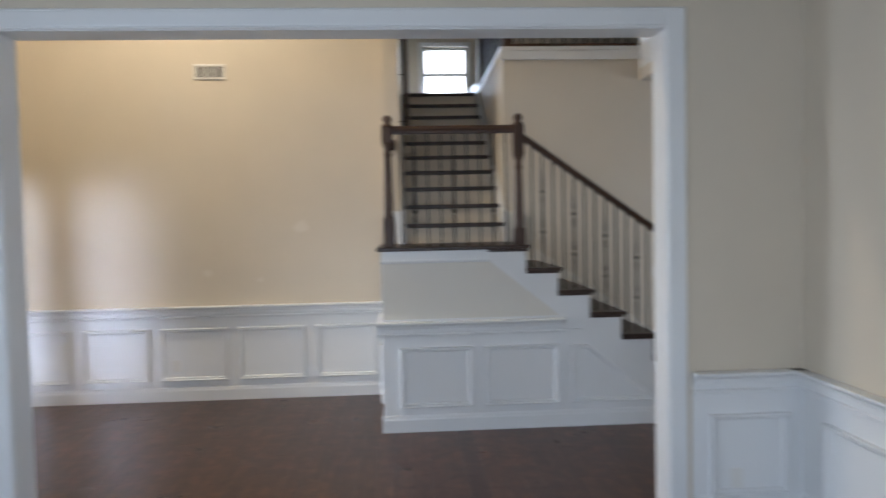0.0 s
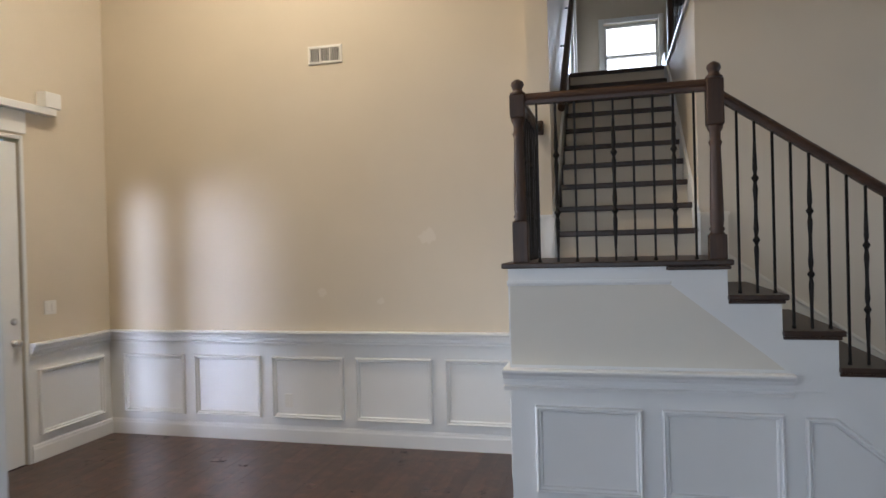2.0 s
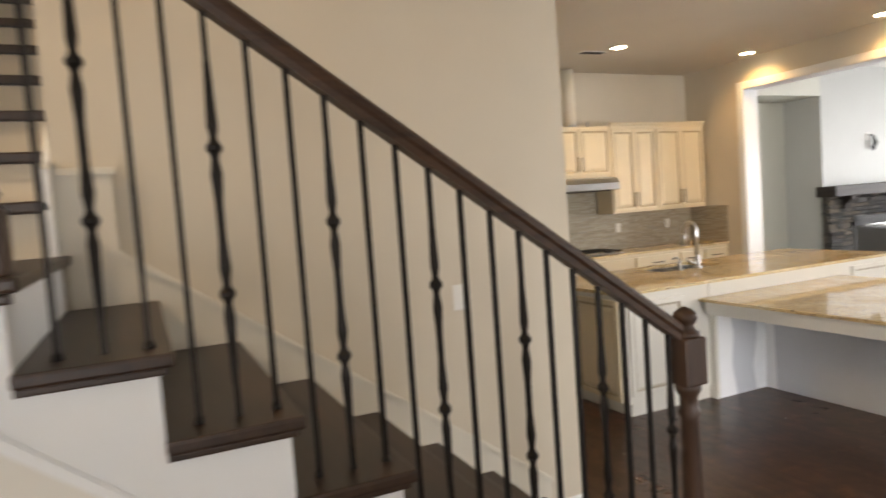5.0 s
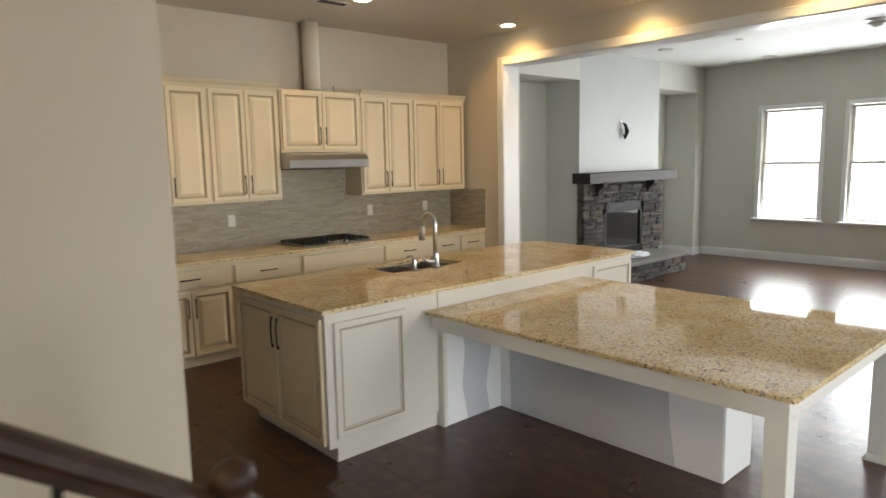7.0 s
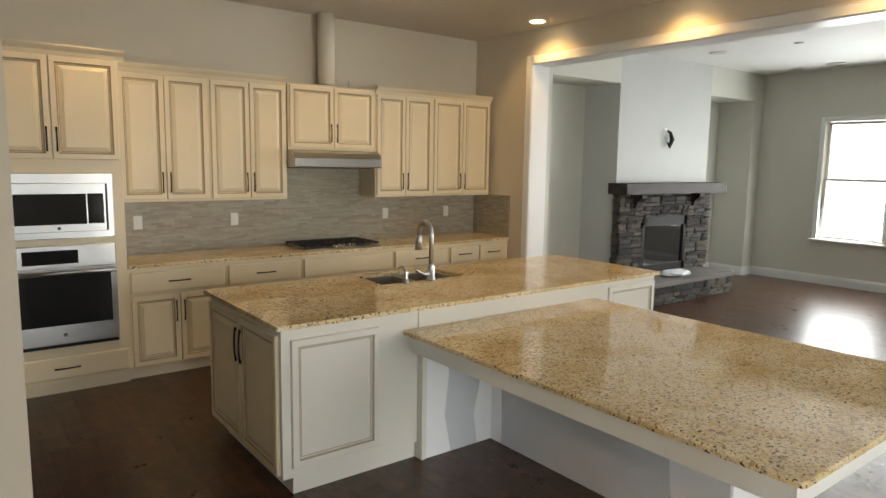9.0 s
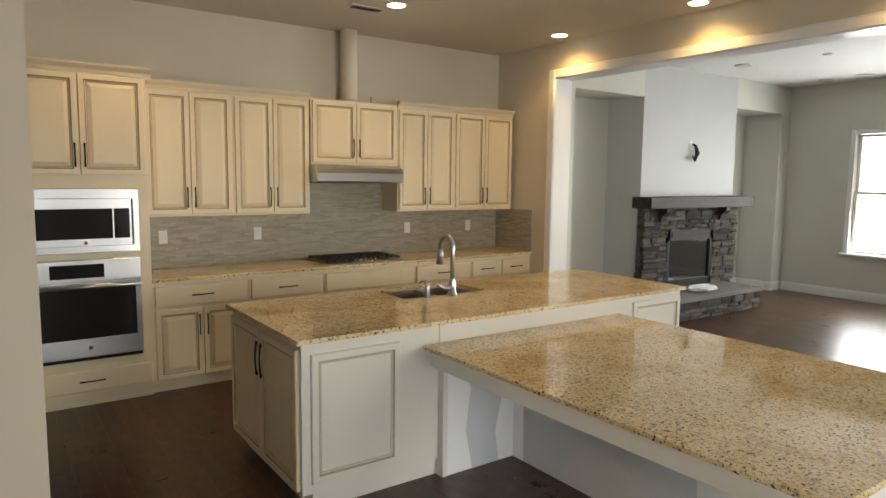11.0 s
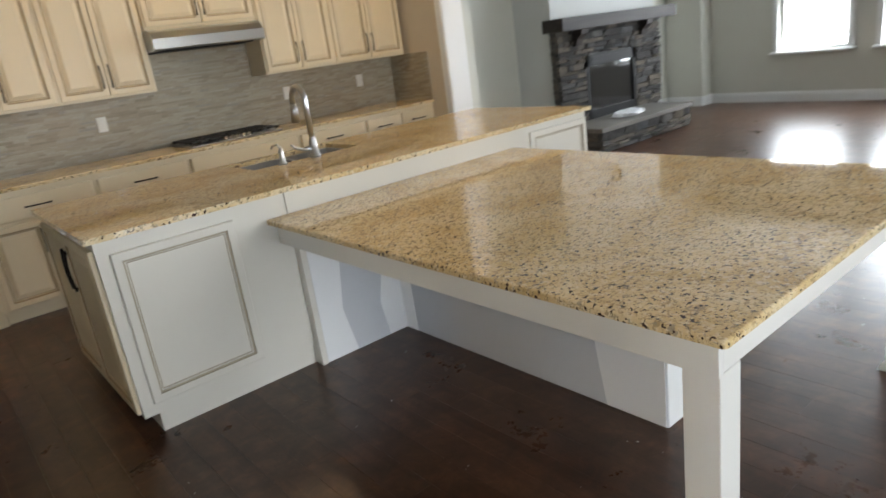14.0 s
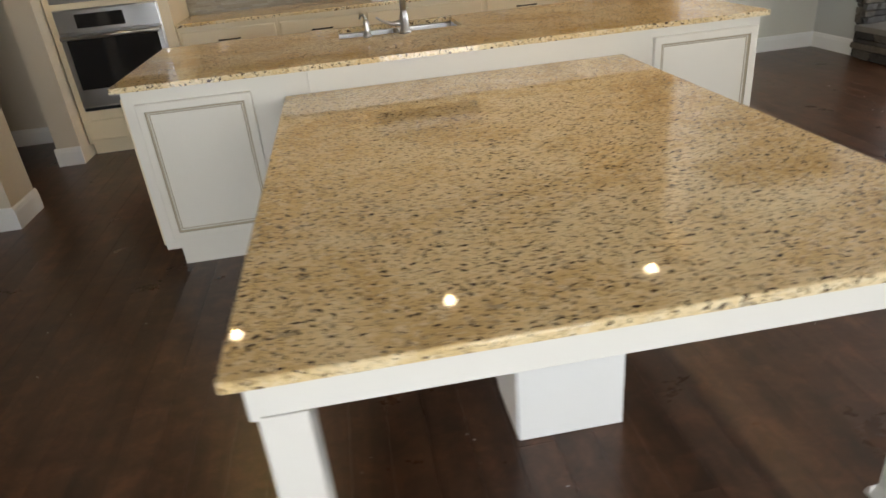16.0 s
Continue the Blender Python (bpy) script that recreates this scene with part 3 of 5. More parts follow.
# ---------------------------------------------------------------- staircase
RISE, RUN, N1 = 0.195, 0.2715, 7
X0 = 0.742                                 # riser under the landing's edge
LAND = 1.56
stairs = thing("staircase", (0.8, 6.2, 0), "dark oak treads on white risers, turning at a landing", "staircase")
pts = [(-0.48, 0), (X0 + N1 * RUN, 0)]
for k in range(N1):
    z = RISE * (k + 1) - 0.03
    pts += [(X0 + (N1 - k) * RUN, z), (X0 + (N1 - k - 1) * RUN, z)]
pts += [(X0, LAND - 0.03), (-0.48, LAND - 0.03)]
part("stair_body", prism(pts, "y", FACE, SWALL - 0.002), TRIM, stairs, "white painted stair side and risers")
for k in range(N1):
    xr = X0 + (N1 - k) * RUN
    z = RISE * (k + 1)
    part("tread", box((xr - RUN - 0.002, FACE - 0.032, z - 0.032), (xr + 0.032, SWALL - 0.016, z), 0.008), TREAD, stairs)
    part("tread_cove", box((xr - RUN, FACE - 0.016, z - 0.05), (xr + 0.016, FACE - 0.001, z - 0.033), 0.005), TREAD, stairs)
part("landing", box((-0.515, FACE - 0.032, LAND - 0.032), (X0 + 0.032, SWALL - 0.02, LAND), 0.008), TREAD, stairs)
part("landing_cove", box((0.42, FACE - 0.022, LAND - 0.055), (X0 + 0.018, FACE - 0.001, LAND - 0.033), 0.006), TREAD, stairs)
YU, RUNU = 6.75, 0.262
for k in range(10):
    z, y = LAND + RISE * (k + 1), YU + RUNU * k
    part("riser", box((-0.26, y, z - RISE), (0.735, y + 0.018, z - 0.03)), WALL, stairs)
    part("tread", box((-0.262, y - 0.03, z - 0.042), (0.738, y + (RUNU if k < 9 else 0.03), z), 0.008), TREAD, stairs)
for x in (-0.30, 0.718):
    part("skirt_board", prism([(YU - 0.03, LAND), (YU - 0.03, LAND + 0.30), (YU + 0.03, LAND + 0.33), (YU + 9 * RUNU, UP + 0.14), (YU + 9 * RUNU + 0.3, UP + 0.14), (YU + 9 * RUNU + 0.3, UP - 0.2), (YU + 9 * RUNU, UP - 0.25), (YU + 0.35, LAND)], "x", x, x + 0.022), TRIM, stairs)
part("skirt_end", boxes(((-0.465, SWALL - 0.05, LAND), (-0.27, SWALL - 0.002, LAND + 0.30)), ((-0.475, SWALL - 0.058, LAND + 0.30), (-0.262, SWALL - 0.002, LAND + 0.325))), TRIM, stairs)
part("skirt_end", boxes(((0.72, SWALL - 0.03, LAND), (0.93, SWALL - 0.002, LAND + 0.28)), ((0.712, SWALL - 0.038, LAND + 0.28), (0.94, SWALL - 0.002, LAND + 0.305))), SKIRT, stairs)
sl = RISE / RUN
xs, SKZ = X0 + 0.02, LAND + 0.10 + sl * 0.18 - 0.125
part("skirt_board", prism([(xs, LAND - 0.30), (xs, SKZ), (2.72, SKZ - sl * (2.72 - xs)), (2.72, 0.0), (2.50, 0.0)], "y", SWALL - 0.018, SWALL - 0.003), SKIRT, stairs, "white skirt board along the steps, tinted for warm light")
part("skirt_cap", prism([(xs, SKZ), (xs, SKZ + 0.022), (2.72, SKZ + 0.022 - sl * (2.72 - xs)), (2.72, SKZ - sl * (2.72 - xs))], "y", SWALL - 0.034, SWALL - 0.003), SKIRT, stairs)
# side panel: painted field, mouldings, dado
part("painted_field", prism([(-0.47, 0.955), (1.02, 0.955), (0.44, 1.445), (-0.47, 1.445)], "y", FACE - 0.004, FACE - 0.0005), STAIRW, stairs, "greige painted panel on the stair side")
part("band_moulding", sweep(bmesh.new(), SMALL_P, (-0.485, FACE, 1.455), (0.44, FACE, 1.455), (0, -1, 0)), TRIM, stairs)
part("slope_moulding", prism([(0.44, 1.425), (0.46, 1.45), (1.10, 0.925), (1.075, 0.915)], "y", FACE - 0.008, FACE - 0.0005), TRIM, stairs)
part("slope_moulding", prism([(1.14, 0.885), (1.16, 0.90), (2.35, 0.03), (2.32, 0.03)], "y", FACE - 0.005, FACE - 0.0005), TRIM, stairs)
part("chair_rail", sweep(bmesh.new(), CHAIR_P, (-0.518, FACE, 0.935), (1.06, FACE, 0.935), (0, -1, 0)), TRIM, stairs)
part("chair_rail", sweep(bmesh.new(), [(o * 0.5, z) for o, z in CHAIR_P], (-0.48, FACE + 0.0005, 0.935), (-0.48, BACK - 0.08, 0.935), (-1, 0, 0)), TRIM, stairs)
part("bead", sweep(bmesh.new(), [(0, -0.012), (0.006, -0.008), (0.006, 0), (0, 0)], (1.06, FACE, 0.845), (1.24, FACE, 0.845), (0, -1, 0)), TRIM, stairs)
part("baseboard", sweep(bmesh.new(), BASE_P, (-0.496, FACE, 0), (2.6, FACE, 0), (0, -1, 0)), TRIM, stairs)
part("baseboard", sweep(bmesh.new(), BASE_P, (-0.48, FACE, 0), (-0.48, BACK - 0.006, 0), (-1, 0, 0)), TRIM, stairs)
for poly in (rect(-0.335, 0.273, 0.203, 0.715), rect(0.38, 1.01, 0.203, 0.715), [(1.115, 0.203), (1.88, 0.203), (1.27, 0.70), (1.115, 0.70)]):
    part("panel_moulding", stepped(poly, MOULD, facing("-y", FACE), cap=False), TRIM, stairs)
part("panel_moulding", stepped(rect(5.85, 6.85, 0.203, 0.715), MOULD, facing("-x", -0.48), cap=False), TRIM, stairs)

# ---------------------------------------------------------------- railing
railing = thing("stair_railing", (0.7, 5.75, LAND), "dark oak handrail and newels with black iron balusters", "railing")
RY = 5.755


def newel(x, y, z, h, low=0.30, block=0.26):
    """A turned post: square foot, tapered shaft, square block at the rail, knob."""
    n = part("newel_post", box((x - 0.046, y - 0.046, z), (x + 0.046, y + 0.046, z + low), 0.006), NEWEL, railing, "turned dark oak newel")
    part("rail_block", box((x - 0.046, y - 0.046, h - 0.10 - block), (x + 0.046, y + 0.046, h - 0.10), 0.008), NEWEL, n)
    s = h - 0.10 - block - z
    part("shaft", lathe([(low - 0.002, 0.046), (low + 0.015, 0.034), (low + 0.03, 0.043), (low + 0.045, 0.034), (low + 0.07, 0.038), (low + 0.30 * (s - low), 0.037), (s - 0.12, 0.029), (s - 0.095, 0.038), (s - 0.08, 0.029), (s - 0.04, 0.03), (s - 0.02, 0.042), (s + 0.004, 0.044)], (x, y, z)), NEWEL, n, smooth=True)
    part("cap", lathe([(-0.101, 0.046), (-0.085, 0.047), (-0.078, 0.036), (-0.062, 0.028), (-0.05, 0.034), (-0.038, 0.040), (-0.02, 0.036), (-0.008, 0.022), (0, 0.006)], (x, y, h)), NEWEL, n, smooth=True)
    return n


def rail_between(name, p0, p1, label=""):
    p0, p1 = Vector(p0), Vector(p1)
    d = p1 - p0
    flat = Vector((d.x, d.y, 0)).normalized()
    sidev = Vector((-flat.y, flat.x, 0))
    prof = [(-0.024, -0.034), (0.024, -0.034), (0.026, -0.012), (0.033, 0.0), (0.031, 0.018), (0.018, 0.031), (0, 0.034), (-0.018, 0.031), (-0.031, 0.018), (-0.033, 0.0), (-0.026, -0.012)]
    bm = bmesh.new()
    rows = [[bm.verts.new(p + sidev * a + Vector((0, 0, b))) for a, b in prof] for p in (p0, p1)]
    n = len(prof)
    for i in range(n):
        j = (i + 1) % n
        bm.faces.new((rows[0][i], rows[0][j], rows[1][j], rows[1][i]))
    bm.faces.new(rows[0]), bm.faces.new(rows[1][::-1])
    bmesh.ops.recalc_face_normals(bm, faces=bm.faces[:])
    return part(name, bm, RAIL, railing, label)


def baluster(x, y, z0, z1, fancy, owner=None):
    bm = box((x - 0.0065, y - 0.0065, z0), (x + 0.0065, y + 0.0065, z1))
    me = bpy.data.meshes.new("tmp")
    h = z1 - z0
    if fancy:
        k1, k2 = 0.31 * h, 0.67 * h
        t = lathe([(k1 - 0.22, 0.008), (k1 - 0.05, 0.0135), (k1 - 0.025, 0.009), (k1 - 0.014, 0.012), (k1 - 0.005, 0.019), (k1 + 0.005, 0.019), (k1 + 0.014, 0.012), (k1 + 0.025, 0.009), (k1 + 0.06, 0.0145), (k1 + 0.13, 0.010),
                   (k2 - 0.13, 0.010), (k2 - 0.06, 0.0145), (k2 - 0.025, 0.009), (k2 - 0.014, 0.012), (k2 - 0.005, 0.019), (k2 + 0.005, 0.019), (k2 + 0.014, 0.012), (k2 + 0.025, 0.009), (k2 + 0.05, 0.0135), (k2 + 0.20, 0.008)], (x, y, z0), 8)
    else:
        t = lathe([(0, 0.011), (0.012, 0.011), (0.018, 0.007)], (x, y, z0), 8)
    t.to_mesh(me)
    t.free()
    bm.from_mesh(me)
    bpy.data.meshes.remove(me)
    return part("baluster", bm, IRON, owner or railing)


newel(-0.405, RY, LAND, 2.67, 0.25, 0.135)
newel(0.705, RY, LAND, 2.675, 0.14, 0.26)
newel(2.615, RY, 0.0, 1.25, 0.30, 0.16)
RZ = 2.545
rail_between("handrail", (-0.36, RY, RZ), (0.66, RY, RZ))
rail_between("handrail", (-0.405, RY + 0.045, RZ), (-0.405, SWALL - 0.02, RZ))
sr = 0.709
rail_between("handrail", (0.745, RY, 2.474), (2.575, RY, 2.474 - sr * 1.83))
part("rosette", boxes(((-0.46, SWALL - 0.022, RZ - 0.055), (-0.35, SWALL + 0.0, RZ + 0.055)), bevel=0.012), RAIL, railing, "round dark oak rail end")
structure("wall_flight_pilaster", box((-0.47, SWALL, LAND + 0.325), (-0.30, BACK, TOP)), WALL, "cream wall end beside the upper flight")
for k in range(9):
    baluster(-0.405 + 0.111 * (k + 1), RY, LAND, RZ - 0.034, k % 3 == 1)
for k in range(8):
    baluster(-0.405, RY + 0.115 * (k + 1), LAND, RZ - 0.034, k % 3 == 1)
for k in range(N1):
    for j in range(3):
        x = X0 + 0.075 + RUN * k + j * RUN / 3
        if x > 2.56:
            continue
        baluster(x, RY, RISE * (N1 - k), 2.474 - sr * (x - 0.745) - 0.036, j == 1)
# wall rail of the upper flight
wall_rail = thing("wall_handrail", (-0.22, 7.0, 2.6), "dark oak handrail bracketed to the wall", "handrail")
su = RISE / RUNU
bm = tube([(-0.225, 6.98, 2.72), (-0.225, 6.98 + 2.3, 2.72 + su * 2.3)], 0.030, 10)
part("rail", bm, RAIL, wall_rail)
for y in (7.25, 8.2, 9.1):
    z = 2.72 + su * (y - 6.98)
    part("bracket", tube([(-0.30, y, z - 0.07), (-0.25, y, z - 0.07), (-0.225, y, z - 0.02)], 0.007, 6), IRON, wall_rail)
# balcony rail upstairs
balcony = thing("balcony_railing", (0.8, 6.9, UP), "dark oak balcony rail with thin balusters", "railing")
part("shoe_rail", boxes(((0.745, SWALL + 0.04, UP + 0.0), (2.15, SWALL + 0.12, UP + 0.045)), ((0.765, SWALL + 0.12, UP), (0.845, 9.06, UP + 0.045)), bevel=0.006), RAIL, balcony)
part("top_rail", boxes(((0.745, SWALL + 0.05, UP + 0.93), (2.15, SWALL + 0.11, UP + 0.99)), ((0.775, SWALL + 0.11, UP + 0.93), (0.835, 9.06, UP + 0.99)), bevel=0.012), RAIL, balcony)
part("corner_post", box((0.755, SWALL + 0.03, UP), (0.855, SWALL + 0.13, UP + 1.1), 0.006), NEWEL, balcony)
part("end_post", box((0.755, 9.02, UP), (0.855, 9.12, UP + 1.1), 0.006), NEWEL, balcony)
for k in range(11):
    baluster(0.95 + 0.11 * k, SWALL + 0.08, UP + 0.04, UP + 0.935, k % 3 == 1, balcony)
for k in range(18):
    baluster(0.805, SWALL + 0.25 + 0.112 * k, UP + 0.04, UP + 0.935, k % 3 == 1, balcony)
structure("trim_balcony", boxes(((0.725, SWALL - 0.018, UP - 0.13), (2.15, SWALL, UP - 0.04)), ((0.72, SWALL - 0.025, UP - 0.04), (2.15, SWALL + 0.16, UP)), ((0.72, SWALL + 0.16, UP - 0.04), (0.88, 9.0, UP)), bevel=0.004), TRIM, "white fascia band below the balcony")
structure("trim_upper_door", boxes(((-0.30, 10.3, UP), (-0.27, 10.42, UP + 2.3)), ((-0.30, 11.2, UP), (-0.27, 11.32, UP + 2.3))), TRIM, "white upstairs door casing")


# ---------------------------------------------------------------- foyer things
door = tagged(new("door_1"), "grey-white front door with a tall glass light", "door", kind="structure")
DX = -4.475
part("door_leaf", stepped(rect(4.95, 6.02, 0.01, 2.58), [(0, -0.02), (0, 0.02), (0.16, 0.02), (0.165, 0.012), (0.175, 0.012), (0.175, -0.02)], facing("+x", DX), cap=False), TRIM, door)
g = part("pane", box((DX - 0.004, 5.12, 0.18), (DX + 0.004, 5.85, 2.41)), PANE, door, "clear door glass")
g.visible_shadow = False
for z in (0.99, 1.16):
    knob = part("door_knob", lathe([(0, 0.03), (0.008, 0.03), (0.012, 0.012), (0.03, 0.012), (0.036, 0.026), (0.055, 0.028), (0.064, 0.014)] if z < 1.1 else [(0, 0.03), (0.012, 0.028), (0.02, 0.016)], (0, 0, 0), 14), NICKEL, door, "brushed nickel knob", True)
    knob.matrix_basis = pose(DX + 0.02, 5.955, z, 0, 90, 0)
cs = cased("trim_entry", "+x", -4.45, 4.93, 6.04, 2.61, 0.032, "white front door casing with a cornice")
part("cornice", boxes(((-4.45, 4.75, 2.66), (-4.43, 6.10, 2.84)), ((-4.45, 4.60, 2.84), (-4.36, 6.34, 2.90)), ((-4.45, 6.22, 2.90), (-4.35, 6.38, 3.03)), bevel=0.006), TRIM, cs)


def wall_plate(name, label, category, side, at, u, z, kind, group=""):
    """A switch or outlet plate with its rockers or sockets."""
    to = facing(side, at)
    t = thing(name, to(u, z, 0), label, category, group)
    w = 0.06 if kind == "double" else 0.036
    part("plate", stepped(rect(u - w, u + w, z - 0.058, z + 0.058), [(0, 0), (0, 0.004), (0.003, 0.006)], to), PLASTIC, t)
    us = (u - 0.024, u + 0.024) if kind == "double" else (u,)
    for c in us:
        if kind == "outlet":
            for dz in (-0.02, 0.02):
                part("socket", stepped(rect(c - 0.013, c + 0.013, z + dz - 0.014, z + dz + 0.014), [(0, 0.005), (0, 0.0075), (0.003, 0.008)], to), PLASTIC, t)
        else:
            part("rocker", stepped(rect(c - 0.016, c + 0.016, z - 0.033, z + 0.033), [(0, 0.005), (0, 0.009), (0.003, 0.010)], to), PLASTIC, t)
    return t


wall_plate("light_switch", "white double rocker switch on the entry wall", "switch", "+x", -4.45, 6.30, 1.24, "double")
wall_plate("light_switch", "white rocker switch on the stair wall", "switch", "-y", SWALL, 2.30, 1.22, "single")
wall_plate("wall_outlet", "white outlet in a wainscot panel", "outlet", "-y", BACK - 0.006, -2.62, 0.36, "outlet")
wall_plate("wall_outlet", "white outlet in the dining wainscot", "outlet", "-y", 3.854, 1.62, 0.24, "outlet")
for u in (4.09, 4.93, 6.59, 7.42):
    wall_plate("wall_outlet", "white outlet on the mosaic backsplash", "outlet", "-y", KY - 0.011, u, 1.20, "outlet", "backsplash outlets")
wall_plate("wall_outlet", "white outlet plate high on the chimney breast", "outlet", "-y", LY, 10.80, 2.22, "outlet")
cable = thing("loose_cable", (10.86, LY, 2.1), "short black cable hanging out of the wall", "cable")
part("cord", tube([(10.84, LY, 2.24), (10.84, LY - 0.05, 2.22), (10.88, LY - 0.06, 2.12), (10.84, LY - 0.05, 2.02), (10.80, LY - 0.04, 2.08)], [0.012, 0.02, 0.035, 0.022, 0.008], 8), BLACK, cable)

vent = thing("wall_vent", (-2.2, BACK, 3.32), "white return air grille high on the wall", "vent")
part("frame", stepped(rect(-2.35, -2.04, 3.245, 3.40), [(0, 0), (0, 0.008), (0.006, 0.012), (0.022, 0.012), (0.022, 0.002)], facing("-y", BACK), cap=False), PLASTIC, vent)
# Dark sheet in place of the shaded duct behind the slats.
part("backing", box((-2.33, BACK - 0.004, 3.265), (-2.06, BACK - 0.001, 3.375)), SLOT, vent)
for k in range(2):
    part("divider", box((-2.245 + 0.09 * k, BACK - 0.012, 3.262), (-2.232 + 0.09 * k, BACK - 0.002, 3.378)), PLASTIC, vent)
for k in range(14):
    x = -2.325 + 0.0193 * k
    part("slat", box((x, BACK - 0.010, 3.266), (x + 0.005, BACK - 0.003, 3.374)), PLASTIC, vent)
rt = random.Random(9)
TOUCH = painted("touch_up_paint", (0.645, 0.585, 0.49), 0.5, 0.03)
for px, pz, pr in ((-2.28, 1.30, 0.05), (-1.33, 1.75, 0.085), (-1.75, 1.22, 0.035)):
    blob = [(px + pr * rt.uniform(0.6, 1.1) * math.cos(a), pz + pr * rt.uniform(0.5, 1.0) * math.sin(a)) for a in [2 * math.pi * k / 14 for k in range(14)]]
    part("paint_patch", prism(blob, "y", BACK - 0.0012, BACK - 0.0001), TOUCH, wall_back, "paler touched-up paint spot")
pend = thing("ceiling_light", (-2.4, 5.6, 5.7), "small frosted foyer ceiling light", "ceiling light")
part("stem", tube([(-2.4, 5.6, TOP), (-2.4, 5.6, 5.8)], 0.012, 8), IRON, pend)
part("canopy", lathe([(0, 0.16), (0.03, 0.17), (0.12, 0.10), (0.2, 0.03)], (-2.4, 5.6, 5.6)), IRON, pend)


# ---------------------------------------------------------------- kitchen
def pull(to, u, z, length, upright, owner):
    """A slim dark bar pull on two posts."""
    h = length / 2
    ends = [(u, z - h), (u, z + h)] if upright else [(u - h, z), (u + h, z)]
    pts = [to(u + (ends[1][0] - u) * k, z + (ends[1][1] - z) * k, 0.036 - 0.009 * k * k) for k in (-1, -0.6, -0.2, 0.2, 0.6, 1)]
    bm = tube(pts, [0.0068, 0.0056, 0.0052, 0.0052, 0.0056, 0.0068], 8)
    for k in (-0.86, 0.86):
        c = (u + (ends[1][0] - u) * k, z + (ends[1][1] - z) * k)
        tube([to(*c, 0.018), to(*c, 0.030)], 0.0055, 6, bm)
    return part("handle", bm, IRON, owner, "dark bronze bar pull")


def panel_door(to, u0, u1, z0, z1, owner, paint, name="door", steps=None, glaze=DOOR_GLAZE):
    return part(name, stepped(rect(u0, u1, z0, z1), steps or DOOR_STEPS, to, glaze=glaze), [paint, GLAZE2 if paint == ISLEC else GLAZE], owner)


DRAWER = [(0, 0), (0, 0.014), (0.005, 0.019), (0.014, 0.020)]


def cabinet(name, label, x0, x1, z0, z1, yf, doors=(), drawers=(), toe=0.0, crown=None, group="", handle_at="low"):
    """A cabinet with a face frame, doors with bar pulls, drawers, and a crown where it has one."""
    to = facing("-y", yf)
    c = thing(name, ((x0 + x1) / 2, KY, z0), label, "cabinet", group)
    body = bmesh.new()
    add_box(body, (x0, yf, z0 + toe), (x1, KY - 0.012, z1), 0.002)
    if toe:
        add_box(body, (x0 + 0.001, yf + 0.07, z0), (x1 - 0.001, KY - 0.012, z0 + toe))
    part("body", body, CREAM, c)
    for a, b, p, q, hs in doors:
        d = panel_door(to, a, b, p, q, c, CREAM)
        u = b - 0.028 if hs == "r" else a + 0.028
        z = p + 0.14 if handle_at == "low" else q - 0.14
        pull(to, u, z, 0.17, True, d)
    for a, b, p, q, h in drawers:
        d = panel_door(to, a, b, p, q, c, CREAM, "drawer", DRAWER, ())
        if h:
            pull(to, (a + b) / 2, (p + q) / 2, 0.17, False, d)
    if crown:
        bm = bmesh.new()
        ca, cb = crown
        sweep(bm, CROWN_P, (ca, yf, z1 + 0.06), (cb, yf, z1 + 0.06), (0, -1, 0))
        part("crown", bm, [CREAM, GLAZE], c)
    return c


UZ0, UZ1, UF = 1.395, 2.44, 10.54
for x0, x1 in ((3.895, 4.62), (4.62, 5.325)):
    m = (x0 + x1) / 2
    cabinet("wall_cabinet", "tall cream glazed upper cabinet with raised panels", x0, x1, UZ0, UZ1, UF, [(x0 + 0.015, m - 0.003, UZ0 + 0.02, UZ1 - 0.02, "r"), (m + 0.003, x1 - 0.015, UZ0 + 0.02, UZ1 - 0.02, "l")], crown=(x0, x1), group="upper cabinets")
cabinet("hood_cabinet", "short cream glazed cabinet above the range hood", 5.335, 6.265, 1.85, 2.46, UF - 0.01, [(5.35, 5.797, 1.875, 2.44, "r"), (5.803, 6.25, 1.875, 2.44, "l")], group="upper cabinets")
for x0, x1 in ((6.275, 6.99), (6.99, 7.80)):
    m = (x0 + x1) / 2
    cabinet("wall_cabinet", "tall cream glazed upper cabinet with raised panels", x0, x1, UZ0, UZ1, UF, [(x0 + 0.015, m - 0.003, UZ0 + 0.02, UZ1 - 0.02, "r"), (m + 0.003, x1 - 0.015, UZ0 + 0.02, UZ1 - 0.02, "l")], crown=(x0, x1), group="upper cabinets")
BF = 10.24
dz = (0.70, 0.865)
cabinet("base_cabinet", "cream glazed base cabinet with two doors and a drawer", 3.865, 4.63, 0, 0.903, BF, [(3.885, 4.245, 0.115, 0.675, "r"), (4.252, 4.612, 0.115, 0.675, "l")], [(3.885, 4.612, *dz, True)], 0.10, group="base cabinets", handle_at="high")
cabinet("base_cabinet", "cream glazed base cabinet with two doors and a drawer", 4.63, 5.32, 0, 0.903, BF, [(4.65, 4.972, 0.115, 0.675, "r"), (4.978, 5.30, 0.115, 0.675, "l")], [(4.65, 5.30, *dz, True)], 0.10, group="base cabinets", handle_at="high")
cabinet("base_cabinet", "cream glazed base cabinet below the cooktop", 5.32, 6.30, 0, 0.903, BF, [(5.34, 5.807, 0.115, 0.675, "r"), (5.813, 6.28, 0.115, 0.675, "l")], [(5.34, 6.28, *dz, False)], 0.10, group="base cabinets", handle_at="high")
